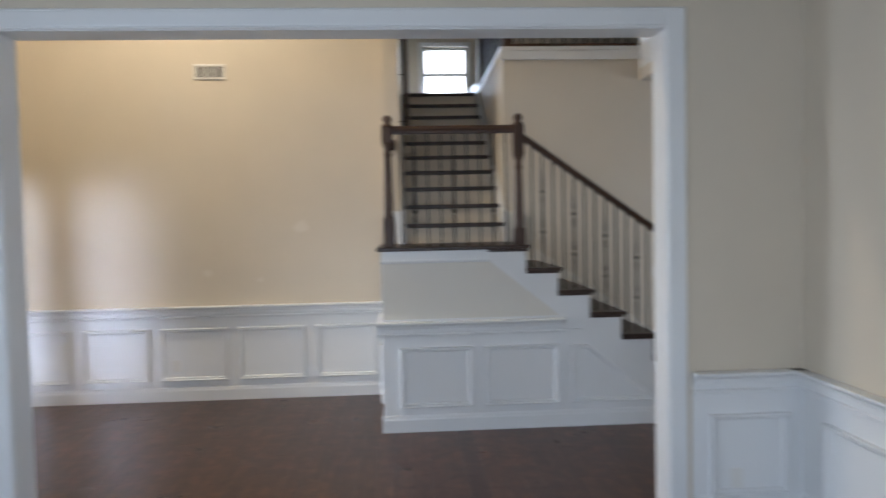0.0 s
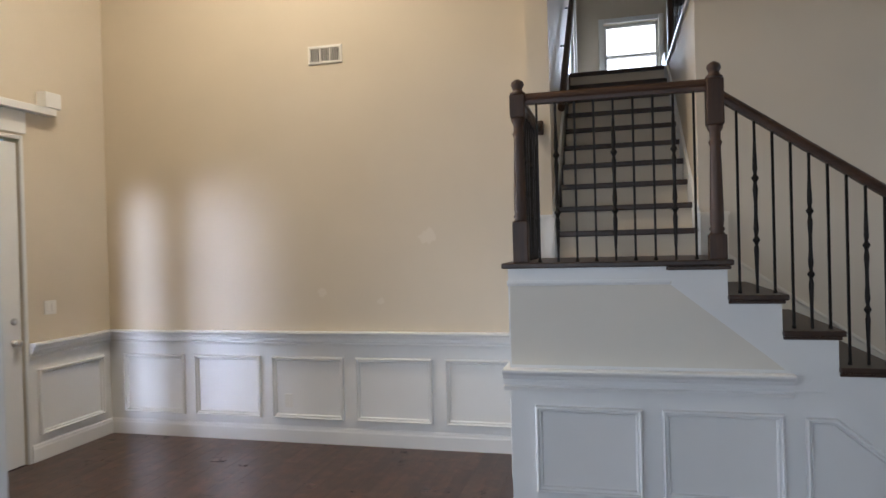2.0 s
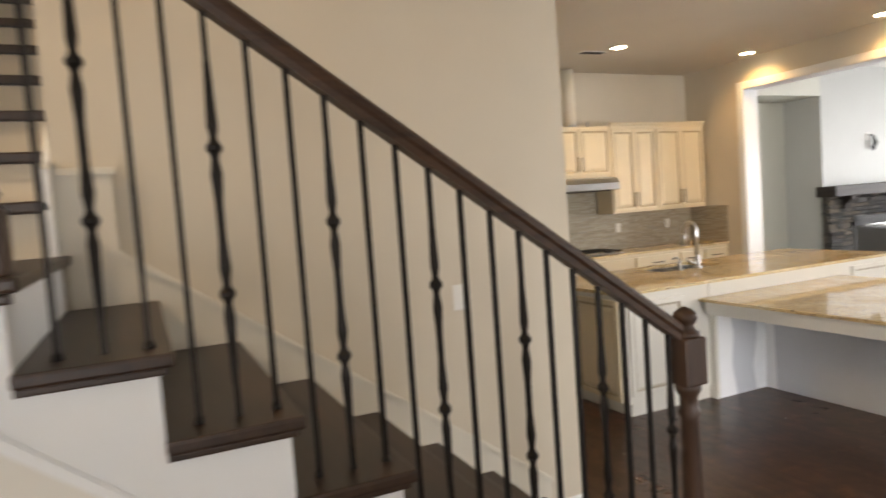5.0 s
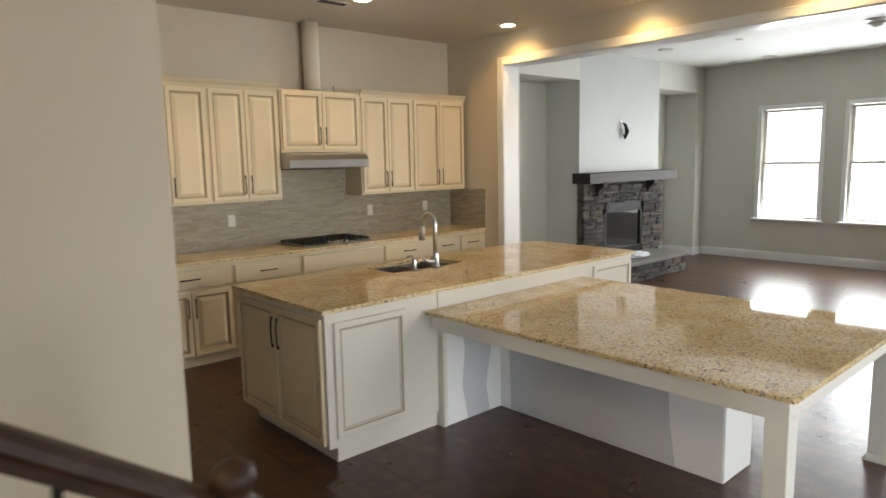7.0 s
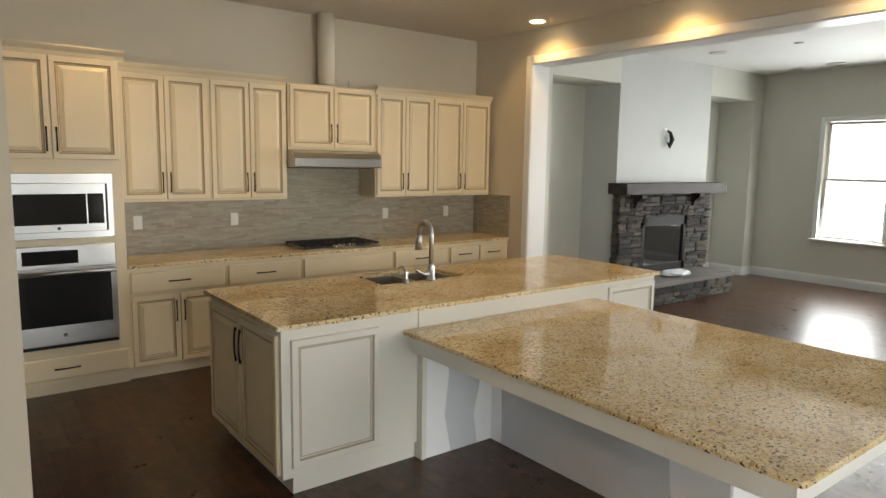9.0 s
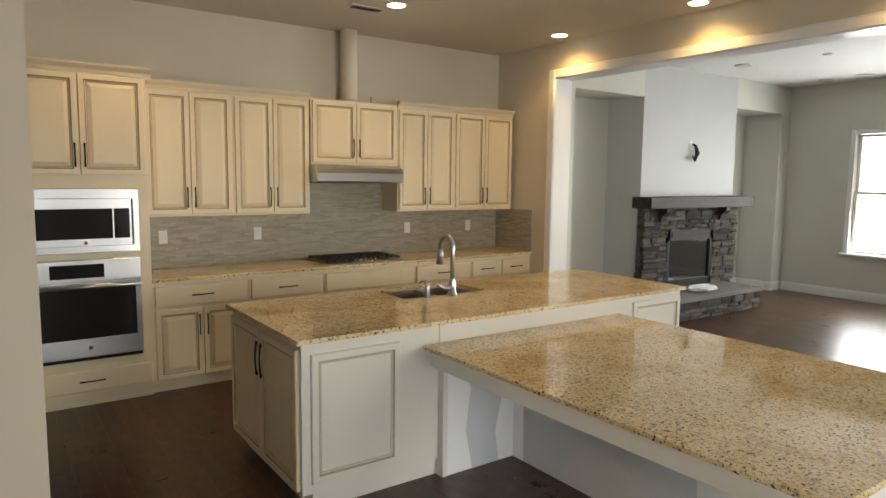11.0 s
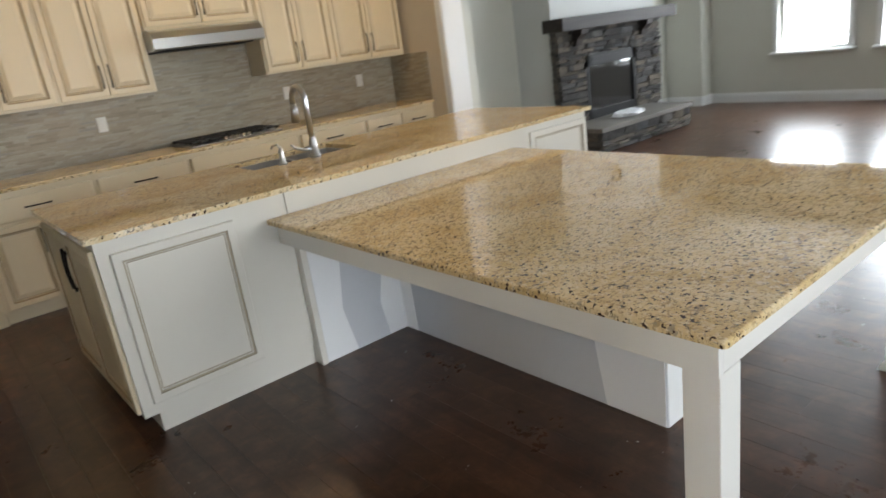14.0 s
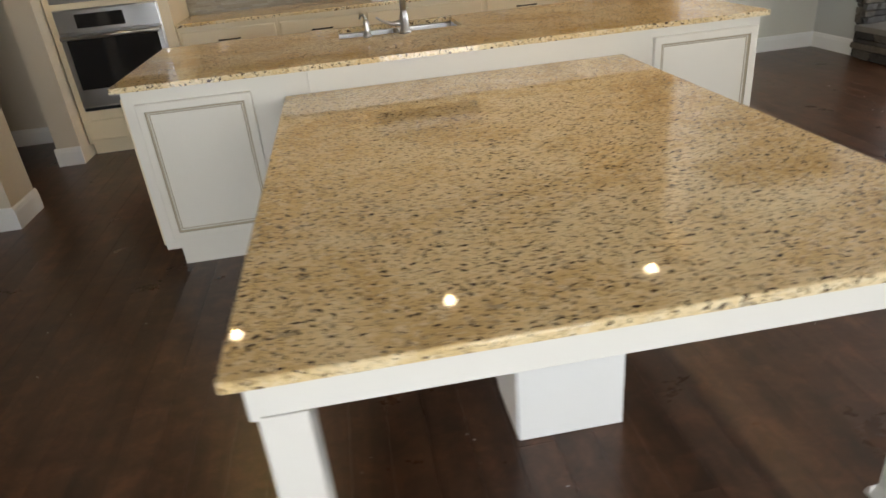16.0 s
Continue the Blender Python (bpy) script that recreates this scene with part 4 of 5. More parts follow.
cabinet("base_cabinet", "cream glazed base cabinet with two doors and a drawer", 6.30, 7.00, 0, 0.903, BF, [(6.32, 6.647, 0.115, 0.675, "r"), (6.653, 6.98, 0.115, 0.675, "l")], [(6.32, 6.98, *dz, True)], 0.10, group="base cabinets", handle_at="high")
cabinet("base_cabinet", "cream glazed base cabinet with two small drawers", 7.00, 7.845, 0, 0.903, BF, [(7.02, 7.42, 0.115, 0.675, "r"), (7.43, 7.83, 0.115, 0.675, "l")], [(7.02, 7.41, *dz, True), (7.43, 7.82, *dz, True)], 0.10, group="base cabinets", handle_at="high")
TF = 10.20
tall = cabinet("oven_cabinet", "tall cream glazed cabinet housing oven and microwave", 2.98, 3.862, 0, 2.47, TF, [(3.0, 3.405, 1.735, 2.45, "r"), (3.412, 3.845, 1.735, 2.45, "l")], [(3.0, 3.845, 0.13, 0.29, True)], 0.10, (2.98, 3.90))

to = facing("-y", TF)
mw = thing("microwave", (3.4, TF, 1.17), "built-in stainless steel microwave with a dark window", "microwave")
part("trim_frame", stepped(rect(3.03, 3.785, 1.165, 1.635), [(0, 0), (0, 0.014), (0.004, 0.018)], to), STEEL, mw)
part("door", stepped(rect(3.07, 3.745, 1.215, 1.565), [(0, 0.017), (0, 0.030), (0.004, 0.034)], to), STEEL, mw)
part("window", stepped(rect(3.085, 3.60, 1.27, 1.49), [(0, 0.033), (0, 0.036), (0.004, 0.037)], to), BLACKGLASS, mw, "black glass window")
part("control_panel", stepped(rect(3.61, 3.715, 1.27, 1.49), [(0, 0.033), (0, 0.035), (0.004, 0.036)], to), BLACKGLASS, mw)
# Raised black strip that stands in for the shade in the door gap.
part("side_gap_shade", stepped(rect(3.728, 3.74, 1.22, 1.56), [(0, 0.033), (0, 0.035)], to), BLACK, mw)
part("button", stepped(rect(3.64, 3.71, 1.235, 1.26), [(0, 0.033), (0, 0.037), (0.003, 0.038)], to), STEEL, mw)
badge = part("badge", lathe([(0, 0.013), (0.003, 0.012)], (0, 0, 0), 12), CHROME, mw)
badge.matrix_basis = pose(3.42, TF - 0.034, 1.243, 90, 0, 0)
oven = thing("wall_oven", (3.4, TF, 0.37), "built-in stainless steel wall oven with a dark window", "oven")
part("case", stepped(rect(3.03, 3.785, 0.365, 1.12), [(0, 0), (0, 0.014), (0.003, 0.017)], to), STEEL, oven)
part("control_panel", stepped(rect(3.035, 3.78, 0.955, 1.115), [(0, 0.016), (0, 0.026), (0.004, 0.030)], to), STEEL, oven)
part("display", stepped(rect(3.18, 3.53, 0.985, 1.085), [(0, 0.029), (0, 0.032), (0.003, 0.033)], to), BLACKGLASS, oven)
part("door", stepped(rect(3.035, 3.78, 0.40, 0.935), [(0, 0.016), (0, 0.030), (0.004, 0.034)], to), STEEL, oven)
part("window", stepped(rect(3.075, 3.74, 0.535, 0.915), [(0, 0.033), (0, 0.036), (0.004, 0.037)], to), BLACKGLASS, oven, "black glass window")
bm = tube([to(3.05, 0.925, 0.075), to(3.765, 0.925, 0.075)], 0.015, 10)
for u in (3.09, 3.725):
    tube([to(u, 0.925, 0.03), to(u, 0.925, 0.075)], 0.010, 8, bm)
part("handle", bm, STEEL, oven, "round steel bar handle", True)
# Black strip in place of the shaded gap below the oven door.
part("base_gap_shade", stepped(rect(3.04, 3.775, 0.368, 0.392), [(0, 0.016), (0, 0.02)], to), BLACK, oven)
badge = part("badge", lathe([(0, 0.015), (0.003, 0.014)], (0, 0, 0), 12), CHROME, oven)
badge.matrix_basis = pose(3.42, TF - 0.034, 0.465, 90, 0, 0)


def slab_mesh(x0, x1, y0, y1, z0, z1, hole=None):
    """A stone slab with a softened, slightly chipped edge, and a cut-out."""
    bm = bmesh.new()
    if hole:
        a, b, c, d = hole
        for p, q in (((x0, y0), (x1, c)), ((x0, d), (x1, y1)), ((x0, c), (a, d)), ((b, c), (x1, d))):
            add_box(bm, (*p, z0), (*q, z1))
        bmesh.ops.remove_doubles(bm, verts=bm.verts[:], dist=1e-4)
        doomed = [f for f in bm.faces if not f.normal.z and all(len(e.link_faces) > 2 for e in f.edges if abs(e.verts[0].co.z - e.verts[1].co.z) < 1e-4)]
        bmesh.ops.delete(bm, geom=doomed, context="FACES_ONLY")
        return bm
    add_box(bm, (x0, y0, z0), (x1, y1, z1))
    bmesh.ops.bevel(bm, geom=[e for e in bm.edges if abs(e.verts[0].co.z - e.verts[1].co.z) > 0.01], offset=0.013, segments=4, profile=0.5, affect="EDGES")
    bmesh.ops.bevel(bm, geom=[e for e in bm.edges if abs(e.verts[0].co.z - e.verts[1].co.z) < 1e-4 and e.verts[0].co.z > z1 - 1e-3 and len(e.link_faces) == 2 and any(abs(f.normal.z) < 0.5 for f in e.link_faces)], offset=0.007, segments=3, profile=0.5, affect="EDGES")
    return bm


top = thing("countertop", (5.8, 10.5, 0.903), "polished gold granite worktop along the wall", "countertop")
part("slab", slab_mesh(3.866, 7.846, 10.205, KY - 0.012, 0.905, 0.93), GRANITE, top)
cook = thing("gas_cooktop", (5.8, 10.5, 0.93), "stainless gas cooktop with black cast-iron grates", "cooktop")
part("pan", box((5.40, 10.29, 0.931), (6.20, 10.80, 0.943), 0.004), STEEL, cook)
for x0 in (5.415, 5.68, 5.945):
    bm = bmesh.new()
    for i in range(4):
        x = x0 + 0.01 + i * 0.0733
        add_box(bm, (x - 0.006, 10.36 if x0 == 5.68 else 10.31, 0.958), (x + 0.006, 10.785, 0.972), 0.002)
    for y in (10.375, 10.48, 10.60, 10.72, 10.78):
        add_box(bm, (x0, y - 0.006, 0.955), (x0 + 0.245, y + 0.006, 0.970), 0.002)
    for x in (x0 + 0.008, x0 + 0.237):
        for y in (10.375, 10.78):
            add_box(bm, (x - 0.007, y - 0.007, 0.943), (x + 0.007, y + 0.007, 0.96))
    part("grate", bm, CASTIRON, cook, "black cast-iron grate")
for x, y in ((5.54, 10.44), (5.54, 10.66), (5.80, 10.60), (6.07, 10.44), (6.07, 10.66)):
    part("burner", lathe([(0, 0.05), (0.008, 0.05), (0.01, 0.03), (0.016, 0.03)], (x, y, 0.942), 12), CASTIRON, cook)
for k in range(5):
    part("knob", lathe([(0, 0.019), (0.005, 0.02), (0.008, 0.015), (0.026, 0.014), (0.028, 0.010)], (5.70 + 0.052 * k, 10.325, 0.942), 12), CHROME, cook, "chrome knob", True)
hood = thing("range_hood", (5.8, 10.6, 1.69), "stainless steel under-cabinet range hood", "range hood")
part("canopy", prism([(10.84, 1.845), (10.84, 1.70), (10.375, 1.69), (10.36, 1.70), (10.36, 1.775), (10.40, 1.825), (10.45, 1.845)], "x", 5.325, 6.245), HOODSTEEL, hood)
part("filter", box((5.40, 10.44, 1.683), (6.17, 10.80, 1.69)), BLACK, hood)
duct = thing("vent_duct", (5.84, 10.72, 2.45), "white round vent duct rising above the cabinets", "duct")
part("pipe", lathe([(0, 0.085), (C1 - 2.462, 0.085)], (5.84, 10.745, 2.461), 20), DUCT, duct, smooth=True)
part("collar", lathe([(0, 0.092), (0.03, 0.092)], (5.84, 10.745, 2.461), 20), STEEL, duct)
stub = thing("pipe_stub", (6.02, 10.7, 2.46), "short thin pipe on top of the cabinet", "pipe")
part("pipe", lathe([(0, 0.008), (0.07, 0.008)], (6.02, 10.62, 2.46), 8), STEEL, stub)

# backsplash: thin strips of stone and glass
strip_v, strip_f = [], []
rng = random.Random(7)


def add_strip(u0, u1, z0, z1, to, w):
    b = len(strip_v)
    for d in (0.0, w):
        strip_v.extend([to(u0, z0, d), to(u1, z0, d), to(u1, z1, d), to(u0, z1, d)])
    for f in ((4, 5, 6, 7), (0, 1, 5, 4), (1, 2, 6, 5), (2, 3, 7, 6), (3, 0, 4, 7)):
        strip_f.append([b + i for i in f])


def splash(side, at, u0, u1, z0, z1):
    to = facing(side, at)
    z = z0
    while z < z1 - 0.004:
        h = min(rng.choice((0.013, 0.016, 0.016, 0.022)), z1 - z)
        u = u0 - rng.uniform(0, 0.1)
        while u < u1:
            w = rng.choice((0.05, 0.08, 0.10, 0.14, 0.15))
            a, b = max(u, u0), min(u + w, u1)
            if b - a > 0.004:
                add_strip(a, b - 0.0015, z, z + h - 0.0015, to, rng.uniform(0.0045, 0.0075))
            u += w
        z += h


splash("-y", KY - 0.004, 3.866, 7.85, 0.931, 1.394)
splash("-y", KY - 0.004, 5.327, 6.273, 1.396, 1.69)
splash("-x", KX - 0.004, 10.225, KY - 0.012, 0.931, 1.394)
me = bpy.data.meshes.new("mosaic_tiles")
me.from_pydata(strip_v, [], strip_f)
me.materials.append(MOSAIC)
bs = structure("backsplash", boxes(((3.864, KY - 0.004, 0.93), (7.85, KY, 1.395)), ((5.325, KY - 0.004, 1.395), (6.275, KY, 1.70)), ((KX - 0.004, 10.222, 0.93), (KX, KY - 0.004, 1.396))), GROUT, "taupe linear mosaic backsplash")
tiles = tagged(new("mosaic_tiles", me), kind="stuff")
tiles.parent = bs

# island
island = thing("kitchen_island", (5.6, 8.4, 0), "antique white island with panelled doors and a drywall knee wall", "kitchen island")
IX0, IX1, IY0, IY1 = 4.085, 7.205, 7.845, 8.93
KW = IY0 - 0.045                          # face of the knee wall
for a, b in (((IX0, IY0, 0.10), (4.93, IY1, 0.903)), ((6.36, IY0, 0.10), (IX1, IY1, 0.903)), ((4.93, IY0 + 0.051, 0), (6.36, IY1, 0.70))):
    part("body", box(a, b), ISLEC, island)
for a, b in (((4.15, IY0 + 0.02, 0), (4.93, IY1 - 0.07, 0.10)), ((6.36, IY0 + 0.02, 0), (IX1 - 0.06, IY1 - 0.07, 0.10))):
    part("toe_kick", box(a, b), ISLEC, island)
part("return_board", box((4.931, KW - 0.006, 0.0), (4.9618, IY0 + 0.05, 0.776), 0.001), ISLEC, island)
part("knee_wall", box((4.962, KW, 0.0), (6.36, IY0 + 0.05, 0.776)), DRYWALL, island, "bare grey drywall with patches")
part("header_rail", box((4.932, IY0 - 0.008, 0.776), (6.36, IY0 + 0.05, 0.902), 0.001), ISLEC, island)
part("compound_patch", prism([(4.964, 0.003), (5.15, 0.003), (5.10, 0.25), (5.13, 0.5), (5.07, 0.76), (4.964, 0.76)], "y", KW - 0.004, KW - 0.0002), PATCH, island, "white joint compound patch")
part("compound_patch", prism([(5.36, 0.003), (5.476, 0.003), (5.476, 0.76), (5.40, 0.76), (5.385, 0.45), (5.33, 0.2)], "y", KW - 0.004, KW - 0.0002), PATCH, island, "white joint compound patch")
tof = facing("-y", IY0)
panel_door(tof, 4.135, 4.66, 0.155, 0.842, island, ISLEC, "end_panel", [(0, 0), (0, 0.016), (0.004, 0.020), (0.036, 0.020), (0.039, 0.012), (0.046, 0.012), (0.050, 0.006), (0.055, 0.006), (0.058, 0.008)])
panel_door(tof, 6.64, 7.19, 0.165, 0.86, island, ISLEC, "end_panel", [(0, 0), (0, 0.016), (0.004, 0.020), (0.036, 0.020), (0.039, 0.012), (0.046, 0.012), (0.050, 0.006), (0.055, 0.006), (0.058, 0.008)])
tol = facing("-x", IX0)
for a, b, hs in ((7.875, 8.385, "r"), (8.395, 8.915, "l")):
    d = panel_door(tol, a, b, 0.115, 0.865, island, CREAM)
    pull(tol, b - 0.03 if hs == "r" else a + 0.03, 0.70, 0.20, True, d)
isl_top = thing("island_countertop", (5.65, 8.4, 0.903), "polished gold granite island top with a sink cut-out", "countertop")
part("slab", slab_mesh(4.05, 7.235, 7.812, 8.958, 0.905, 0.93, (5.10, 5.80, 8.50, 8.90)), GRANITE, isl_top)
sink = thing("kitchen_sink", (5.45, 8.7, 0.75), "double stainless steel undermount sink", "sink")
for a, b in ((5.095, 5.44), (5.46, 5.805)):
    part("basin", stepped(rect(a, b, 8.495, 8.905), [(0, 0.0), (0.004, -0.005), (0.018, -0.17), (0.05, -0.185), (0.16, -0.188)], lambda u, v, w: (u, v, 0.902 + w), cap=False), STEEL, sink)
part("divider", box((5.436, 8.50, 0.84), (5.464, 8.90, 0.902), 0.006), STEEL, sink)
part("floor_plate", box((5.20, 8.60, 0.703), (5.72, 8.80, 0.7055)), STEEL, sink)
tap = thing("faucet", (5.47, 8.46, 0.93), "tall brushed nickel gooseneck faucet on the island", "faucet")
part("base", lathe([(0, 0.034), (0.012, 0.034), (0.02, 0.026), (0.09, 0.024), (0.11, 0.018), (0.13, 0.0145)], (5.47, 8.46, 0.93), 16), NICKEL, tap, smooth=True)
pts = [(5.47, 8.46, 1.04), (5.47, 8.46, 1.25)] + [(5.47, 8.46 + 0.075 - 0.075 * math.cos(a), 1.25 + 0.088 * math.sin(a)) for a in [math.pi * k / 10 for k in range(1, 10)]] + [(5.47, 8.61, 1.23)]
part("spout", tube(pts, 0.0165, 12), NICKEL, tap, smooth=True)
part("spray_head", tube([(5.47, 8.61, 1.24), (5.47, 8.613, 1.20), (5.47, 8.617, 1.13)], [0.018, 0.023, 0.025], 12), NICKEL, tap, smooth=True)
part("lever", tube([(5.445, 8.46, 0.985), (5.40, 8.455, 0.985), (5.35, 8.44, 1.005), (5.315, 8.43, 1.03)], [0.018, 0.011, 0.008, 0.006], 10), NICKEL, tap, smooth=True)
soap = thing("soap_dispenser", (5.26, 8.46, 0.93), "small brushed nickel soap dispenser", "soap dispenser")
part("body", lathe([(0, 0.024), (0.01, 0.024), (0.018, 0.017), (0.05, 0.013), (0.075, 0.016), (0.095, 0.009)], (5.26, 8.46, 0.93), 14), NICKEL, soap, smooth=True)
part("nozzle", tube([(5.26, 8.46, 1.02), (5.25, 8.475, 1.045), (5.235, 8.50, 1.04), (5.23, 8.51, 1.025)], 0.0075, 8), NICKEL, soap, smooth=True)

# table joined to the island
table = thing("dining_table", (5.65, 6.7, 0), "square granite-topped table on white legs beside the island", "table")
TX0, TX1, TY0, TY1 = 4.812, 6.482, 5.622, 7.834
part("tabletop", slab_mesh(TX0, TX1, TY0, TY1, 0.777, 0.80), GRANITE, table, "polished gold granite slab")
ax0, ax1, ay0 = TX0 + 0.034, TX1 - 0.034, TY0 + 0.034
for a, b in (((ax0 + 0.022, ay0, 0.688), (ax1 - 0.022, ay0 + 0.022, 0.776)), ((ax0, ay0, 0.680), (ax0 + 0.022, KW - 0.001, 0.776)), ((ax1 - 0.022, ay0, 0.680), (ax1, KW - 0.001, 0.776))):
    part("apron", box(a, b, 0.002), TABLEW, table)
FOOT = [(0, 0), (0.018, 0), (0.014, 0.02), (0, 0.04)]
for x0, x1 in ((ax0 + 0.012, ax0 + 0.108), (ax1 - 0.108, ax1 - 0.012)):
    y0, y1 = ay0 + 0.003, ay0 + 0.099
    leg = box((x0, y0, 0.0), (x1, y1, 0.682), 0.004)
    add_box(leg, (ax0 + 0.0225 if x0 < 5.5 else x0, ay0 + 0.0225, 0.682), (x1 if x0 < 5.5 else ax1 - 0.0225, y1, 0.776))
    lg = part("leg", leg, TABLEW, table)
    foot = bmesh.new()
    for p0, p1, out in (((x0 - 0.018, y0, 0), (x1 + 0.018, y0, 0), (0, -1, 0)), ((x0 - 0.018, y1, 0), (x1 + 0.018, y1, 0), (0, 1, 0)), ((x1, y0, 0), (x1, y1, 0), (1, 0, 0)), ((x0, y0, 0), (x0, y1, 0), (-1, 0, 0))):
        sweep(foot, FOOT, p0, p1, out)
    part("leg_foot", foot, TABLEW, lg)
pier = thing("table_pier", (5.64, 7.0, 0), "plain drywall pier under the granite table", "pier")
part("core", box((5.477, 6.19, 0.0), (5.815, KW - 0.001, 0.776), 0.003), DRYWALL, pier, "bare grey drywall")
part("compound_patch", prism([(6.194, 0.003), (6.46, 0.003), (6.50, 0.25), (6.53, 0.76), (6.194, 0.76)], "x", 5.4735, 5.4765), PATCH, pier)
part("compound_patch", prism([(7.70, 0.003), (7.795, 0.003), (7.795, 0.77), (7.72, 0.77)], "x", 5.4735, 5.4765), PATCH, pier)
# Whiter sheet over the drywall: the daylight on this end is in its colour.
part("end_face", box((5.48, 6.186, 0.003), (5.812, 6.1895, 0.76)), TRIM, pier, "pier end toned white for the daylight on it")

# ceiling fixtures
for cx, cy in CANS:
    can = thing("recessed_light", (cx, cy, C1), "round recessed ceiling light, switched on", "ceiling light", "kitchen recessed lights")
    part("trim_ring", lathe([(0, 0.095), (-0.006, 0.09), (-0.008, 0.075)], (cx, cy, C1), 24), PLASTIC, can)
    lens = part("lens", lathe([(-0.0085, 0.074), (-0.0105, 0.072)], (cx, cy, C1), 24), LAMP, can, "glowing warm lens")
cv = thing("ceiling_vent", (5.56, 9.87, C1), "slim white ceiling register", "vent")
part("frame", box((5.40, 9.82, C1 - 0.008), (5.72, 9.94, C1), 0.002), PLASTIC, cv)
# Dark strips on a solid frame: the shaded gaps of the register, as colour.
for k in range(6):
    part("slat", box((5.42, 9.835 + 0.016 * k, C1 - 0.011), (5.70, 9.841 + 0.016 * k, C1 - 0.0085)), SLOT, cv)
LC = C1 + 0.06
for cx, cy, r in ((10.91, 9.64, 0.11), (10.94, 8.63, 0.05), (13.01, 9.61, 0.10), (12.9, 9.03, 0.12)):
    sp = thing("ceiling_speaker", (cx, cy, LC), "round white in-ceiling grille", "ceiling fixture", "living room ceiling fixtures")
    part("grille", lathe([(0, r), (-0.008, r), (-0.014, r * 0.9), (-0.016, r * 0.4)], (cx, cy, LC), 20), LIVING, sp)
fan = thing("ceiling_light", (10.99, 7.09, LC), "small domed flush ceiling light", "ceiling light")
part("plate", lathe([(0, 0.13), (-0.02, 0.13), (-0.03, 0.11)], (10.99, 7.09, LC), 24), NICKEL, fan)
part("dome", lathe([(-0.03, 0.11), (-0.06, 0.09), (-0.085, 0.05), (-0.095, 0.012)], (10.99, 7.09, LC), 24), PLASTIC, fan, smooth=True)

# ---------------------------------------------------------------- fireplace
fp = thing("fireplace", (10.8, LY, 0), "grey ledgestone fireplace with a raised hearth and dark beam mantel", "fireplace")
SX0, SX1, SY = 9.74, 11.86, LY - 0.09
FX0, FX1, FZ0, FZ1 = 10.24, 11.27, 0.30, 1.08
core = part("stone_backing", boxes(((SX0 + 0.02, SY + 0.02, 0.0), (FX0 - 0.02, LY - 0.002, 1.38)), ((FX1 + 0.02, SY + 0.02, 0.0), (SX1 - 0.02, LY - 0.002, 1.38)), ((FX0 - 0.02, SY + 0.02, FZ1), (FX1 + 0.02, LY - 0.002, 1.38))), MORTAR, fp)
hearth = part("hearth", box((9.73, 9.63, 0.0), (11.57, LY - 0.1, 0.245)), MORTAR, fp)
part("hearth_slab", slab_mesh(9.68, 11.62, 9.57, SY + 0.01, 0.245, 0.295), SLATE, hearth, "grey flagstone hearth top")
stone_meshes = []
for k in range(6):
    r = random.Random(40 + k)
    t = bmesh.new()
    bmesh.ops.create_cube(t, size=1)
    bmesh.ops.bevel(t, geom=t.edges[:], offset=0.09, segments=1, affect="EDGES")
    for v in t.verts:
        v.co += Vector((r.uniform(-0.035, 0.035), r.uniform(-0.16, 0.16), r.uniform(-0.05, 0.05)))
    m = bpy.data.meshes.new("stone")
    t.to_mesh(m)
    t.free()
    m.materials.append(STONE)
    stone_meshes.append(m)
rs = random.Random(5)


def lay_stones(owner, side, at, u0, u1, z0, z1, skip=None):
    z = z0
    to = facing(side, at)
    while z < z1 - 0.015:
        h = min(rs.choice((0.035, 0.05, 0.06, 0.08)), z1 - z)
        if z1 - z - h < 0.04:
            h = z1 - z
        u = u0
        while u < u1 - 0.01:
            w = rs.uniform(0.10, 0.34)
            if u1 - u - w < 0.09:
                w = u1 - u
            a, b = u, u + w
            u += w
            if skip and z + h > skip[2] + 0.02 and z < skip[3] - 0.02:
                if a >= skip[0] - 0.03 and b <= skip[1] + 0.03:
                    continue
                if a < skip[0] < b:
                    b = skip[0]
                if a < skip[1] < b:
                    a = skip[1]
                if b - a < 0.03:
                    continue
            d = rs.uniform(0.05, 0.085)
            ob = new("stone", rs.choice(stone_meshes))
            c = to((a + b) / 2, z + h / 2, 0.0)
            sx, sz = (b - a) - 0.006, h - 0.006
            ob.matrix_basis = Matrix.LocRotScale(c, Euler((0, 0, rs.uniform(-0.03, 0.03))), (sx, d, sz) if side == "-y" else (d, sx, sz))
            ob.parent = owner
            if owner.type == "EMPTY":
                ob.matrix_parent_inverse = Matrix.Translation(-owner.location)
        z += h


lay_stones(core, "-y", SY + 0.01, SX0, SX1, 0.297, 1.385, (FX0, FX1, FZ0, FZ1))
lay_stones(core, "-x", SX0 + 0.02, SY + 0.02, LY, 0.297, 1.385)
lay_stones(hearth, "-y", 9.63, 9.70, 11.60, 0.004, 0.244)
lay_stones(hearth, "-x", 9.73, 9.66, SY, 0.004, 0.244)
part("mantel", box((9.62, LY - 0.30, 1.385), (11.96, LY - 0.001, 1.53), 0.008), BEAM, fp, "dark rustic wood beam mantel")
for x in (10.08, 11.42):
    part("corbel", prism([(LY - 0.02, 1.384), (LY - 0.25, 1.384), (LY - 0.24, 1.33), (LY - 0.17, 1.27), (LY - 0.15, 1.20), (LY - 0.02, 1.19)], "x", x - 0.06, x + 0.06), BEAM, fp, "dark wood corbel")
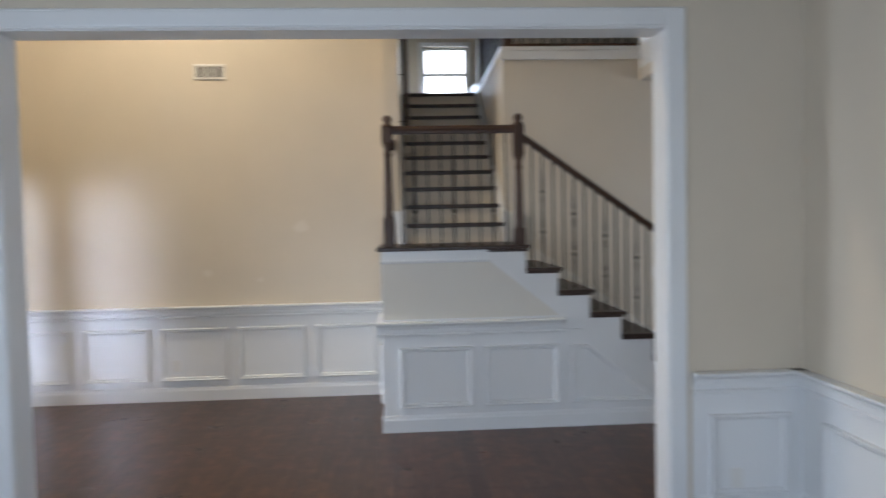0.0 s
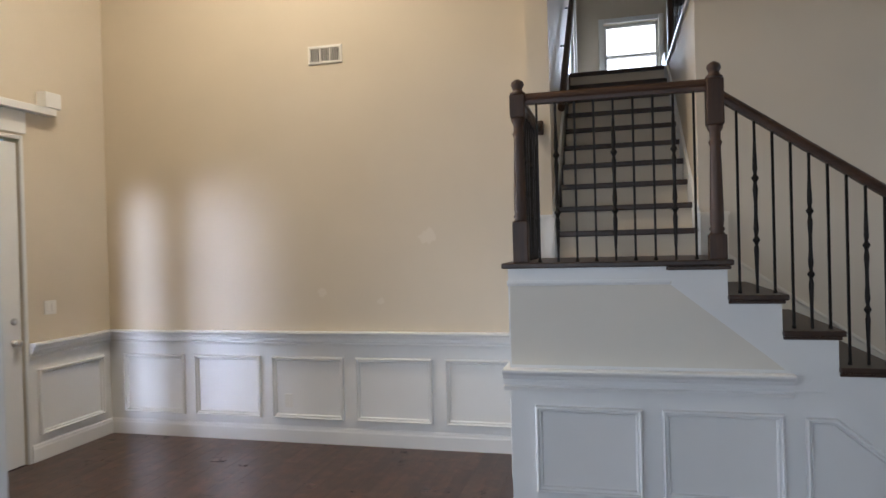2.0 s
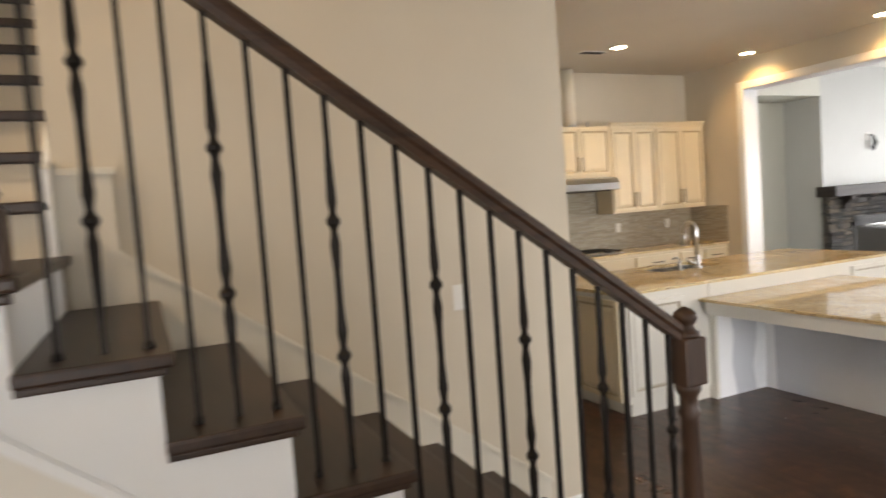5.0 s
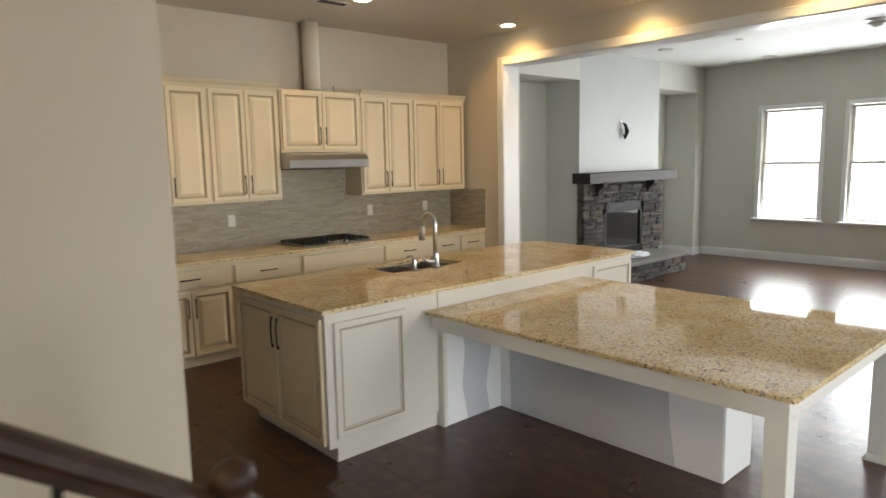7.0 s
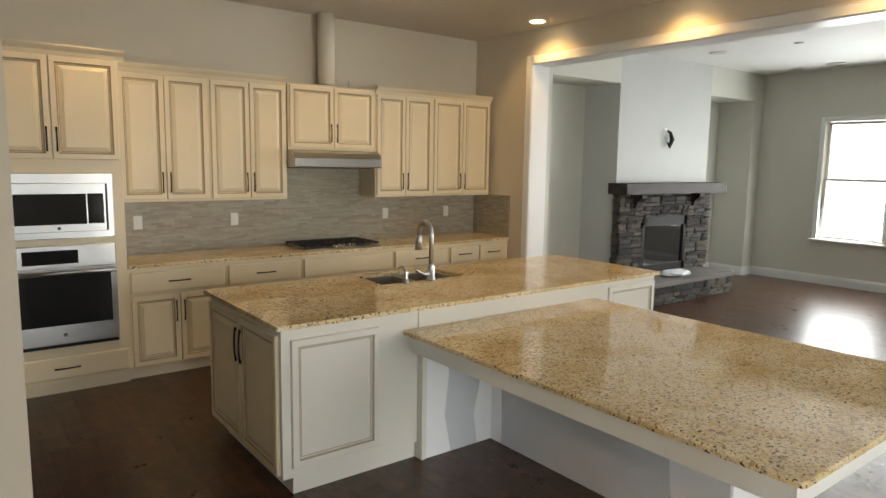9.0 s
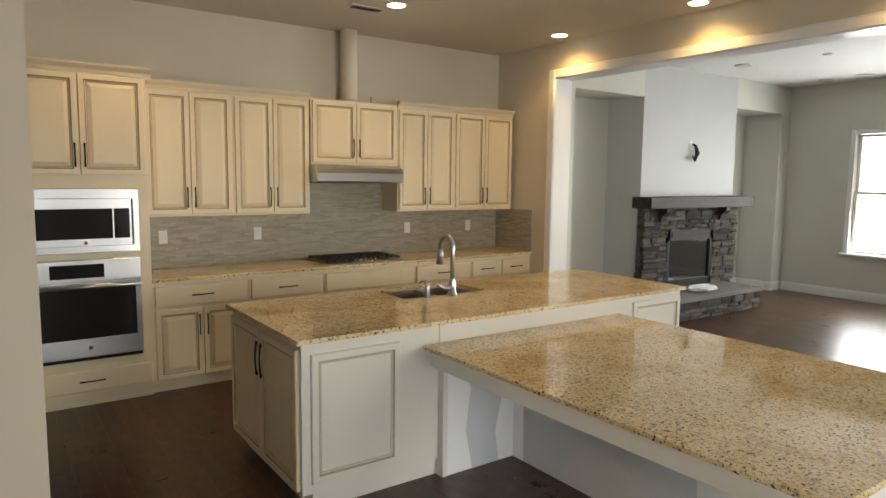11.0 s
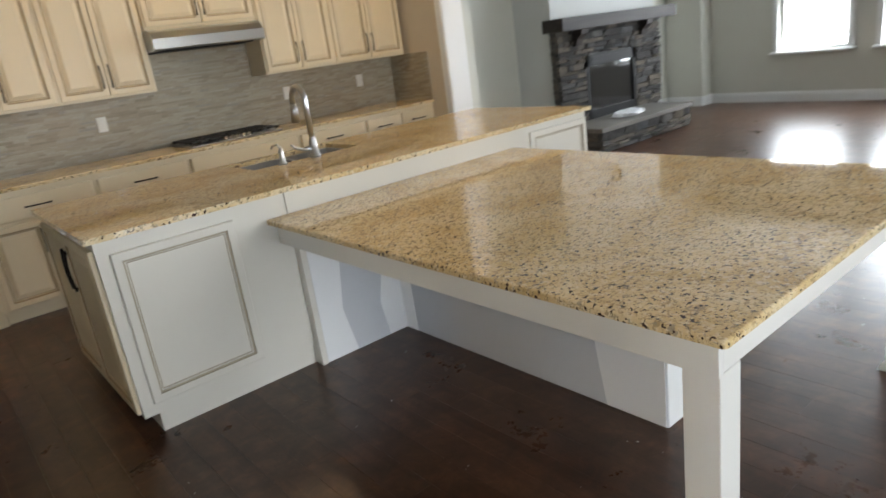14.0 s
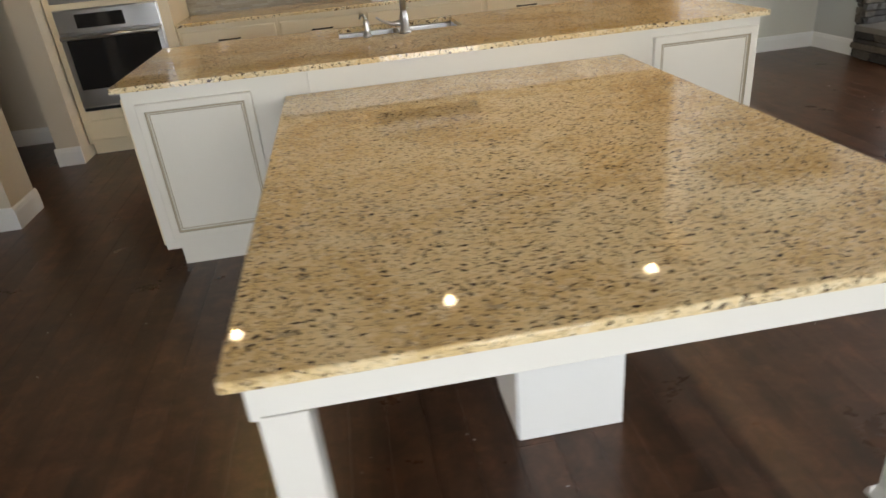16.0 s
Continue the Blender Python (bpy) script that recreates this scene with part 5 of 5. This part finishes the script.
fb = part("firebox", boxes(((FX0, SY - 0.02, FZ0), (FX0 + 0.06, LY, FZ1)), ((FX1 - 0.06, SY - 0.02, FZ0), (FX1, LY, FZ1)), ((FX0, SY - 0.02, FZ1 - 0.14), (FX1, LY, FZ1)), ((FX0, SY - 0.02, FZ0), (FX1, LY, FZ0 + 0.10))), BLACK, fp, "black metal firebox surround")
part("louver", box((FX0 + 0.10, SY - 0.028, FZ1 - 0.09), (FX1 - 0.10, SY - 0.021, FZ1 - 0.04), 0.003), BLACK, fb)
part("firebox_glass", box((FX0 + 0.06, SY + 0.005, FZ0 + 0.10), (FX1 - 0.06, SY + 0.012, FZ1 - 0.14)), FIREGLASS, fb, "dark reflective glass")
bag = thing("plastic_bag", (10.6, 9.85, 0.295), "crumpled white plastic bag on the hearth", "bag")
bm = bmesh.new()
bmesh.ops.create_icosphere(bm, subdivisions=3, radius=1)
for v in bm.verts:
    k = 1 + 0.28 * noise.noise(v.co * 2.3)
    v.co = Vector((10.62 + v.co.x * 0.26 * k, 9.86 + v.co.y * 0.14 * k, max(0.2955, 0.325 + v.co.z * 0.045 * k)))
part("sheet", bm, BAG, bag)

# ---------------------------------------------------------------- floor planks
rp = random.Random(3)
PW = 0.127
joined_v, joined_f = [], []
near = 0
plank_meshes = {}


def plank_mesh(length):
    if length not in plank_meshes:
        t = box((-PW / 2 + 0.0003, -length / 2 + 0.0003, -0.014), (PW / 2 - 0.0003, length / 2 - 0.0003, 0.0))
        bmesh.ops.bevel(t, geom=[e for e in t.edges if e.verts[0].co.z > -0.001 and e.verts[1].co.z > -0.001], offset=0.0004, segments=1, affect="EDGES")
        m = bpy.data.meshes.new("plank")
        t.to_mesh(m)
        t.free()
        m.materials.append(PLANK)
        plank_meshes[length] = m
    return plank_meshes[length]


xs_rows = [(-4.45 + PW * i) for i in range(int((LX + 4.45) / PW) + 1)]
for x in xs_rows:
    y = -2.6 - rp.uniform(0, 1.5)
    while y < 10.9:
        L = rp.choice((0.6, 0.9, 1.2, 1.5, 1.8))
        xc, yc = x + PW / 2, y + L / 2
        y += L
        if xc > 2.26 and yc + L / 2 < 0.5:
            continue
        if 2.6 < xc < 7.7 and 4.0 < yc < 8.6 and near < 300:
            near += 1
            ob = new("plank", plank_mesh(L))
            ob.location = (xc, yc, rp.uniform(-0.0002, 0.0))
            ob.parent = slab
        else:
            b = len(joined_v)
            x0, x1, y0, y1, c = xc - PW / 2 + 0.0003, xc + PW / 2 - 0.0003, yc - L / 2 + 0.0003, yc + L / 2 - 0.0003, 0.0004
            joined_v += [(x0, y0, -0.003), (x1, y0, -0.003), (x1, y1, -0.003), (x0, y1, -0.003), (x0 + c, y0 + c, 0), (x1 - c, y0 + c, 0), (x1 - c, y1 - c, 0), (x0 + c, y1 - c, 0)]
            joined_f += [[b + i for i in f] for f in ((4, 5, 6, 7), (0, 1, 5, 4), (1, 2, 6, 5), (2, 3, 7, 6), (3, 0, 4, 7))]
me = bpy.data.meshes.new("far_planks")
me.from_pydata(joined_v, [], joined_f)
me.materials.append(PLANK)
fpk = tagged(new("far_planks", me), kind="stuff")
fpk.parent = slab

# small crumbs of plaster and sawdust left on the boards
rc = random.Random(21)
crumb_v, crumb_f = [], []
for x0, x1, y0, y1, n in ((5.2, 7.4, 4.6, 6.6, 26), (3.3, 5.4, 5.4, 7.7, 26), (8.6, 12.4, 7.9, 9.5, 60)):
    for k in range(n):
        x, y, r = rc.uniform(x0, x1), rc.uniform(y0, y1), rc.uniform(0.0015, 0.0045) * (1.6 if x0 > 8 else 1.0)
        b = len(crumb_v)
        ring = rc.uniform(0, 6.28)
        crumb_v += [(x + r * rc.uniform(0.6, 1.3) * math.cos(ring + 1.57 * i), y + r * rc.uniform(0.6, 1.3) * math.sin(ring + 1.57 * i), 0.0003) for i in range(4)]
        crumb_v.append((x, y, r * 0.8))
        crumb_f += [[b + i, b + (i + 1) % 4, b + 4] for i in range(4)]
me = bpy.data.meshes.new("floor_crumbs")
me.from_pydata(crumb_v, [], crumb_f)
me.materials.append(PATCH)
tagged(new("floor_crumbs", me), "white plaster crumbs scattered on the floor", "debris", kind="stuff")
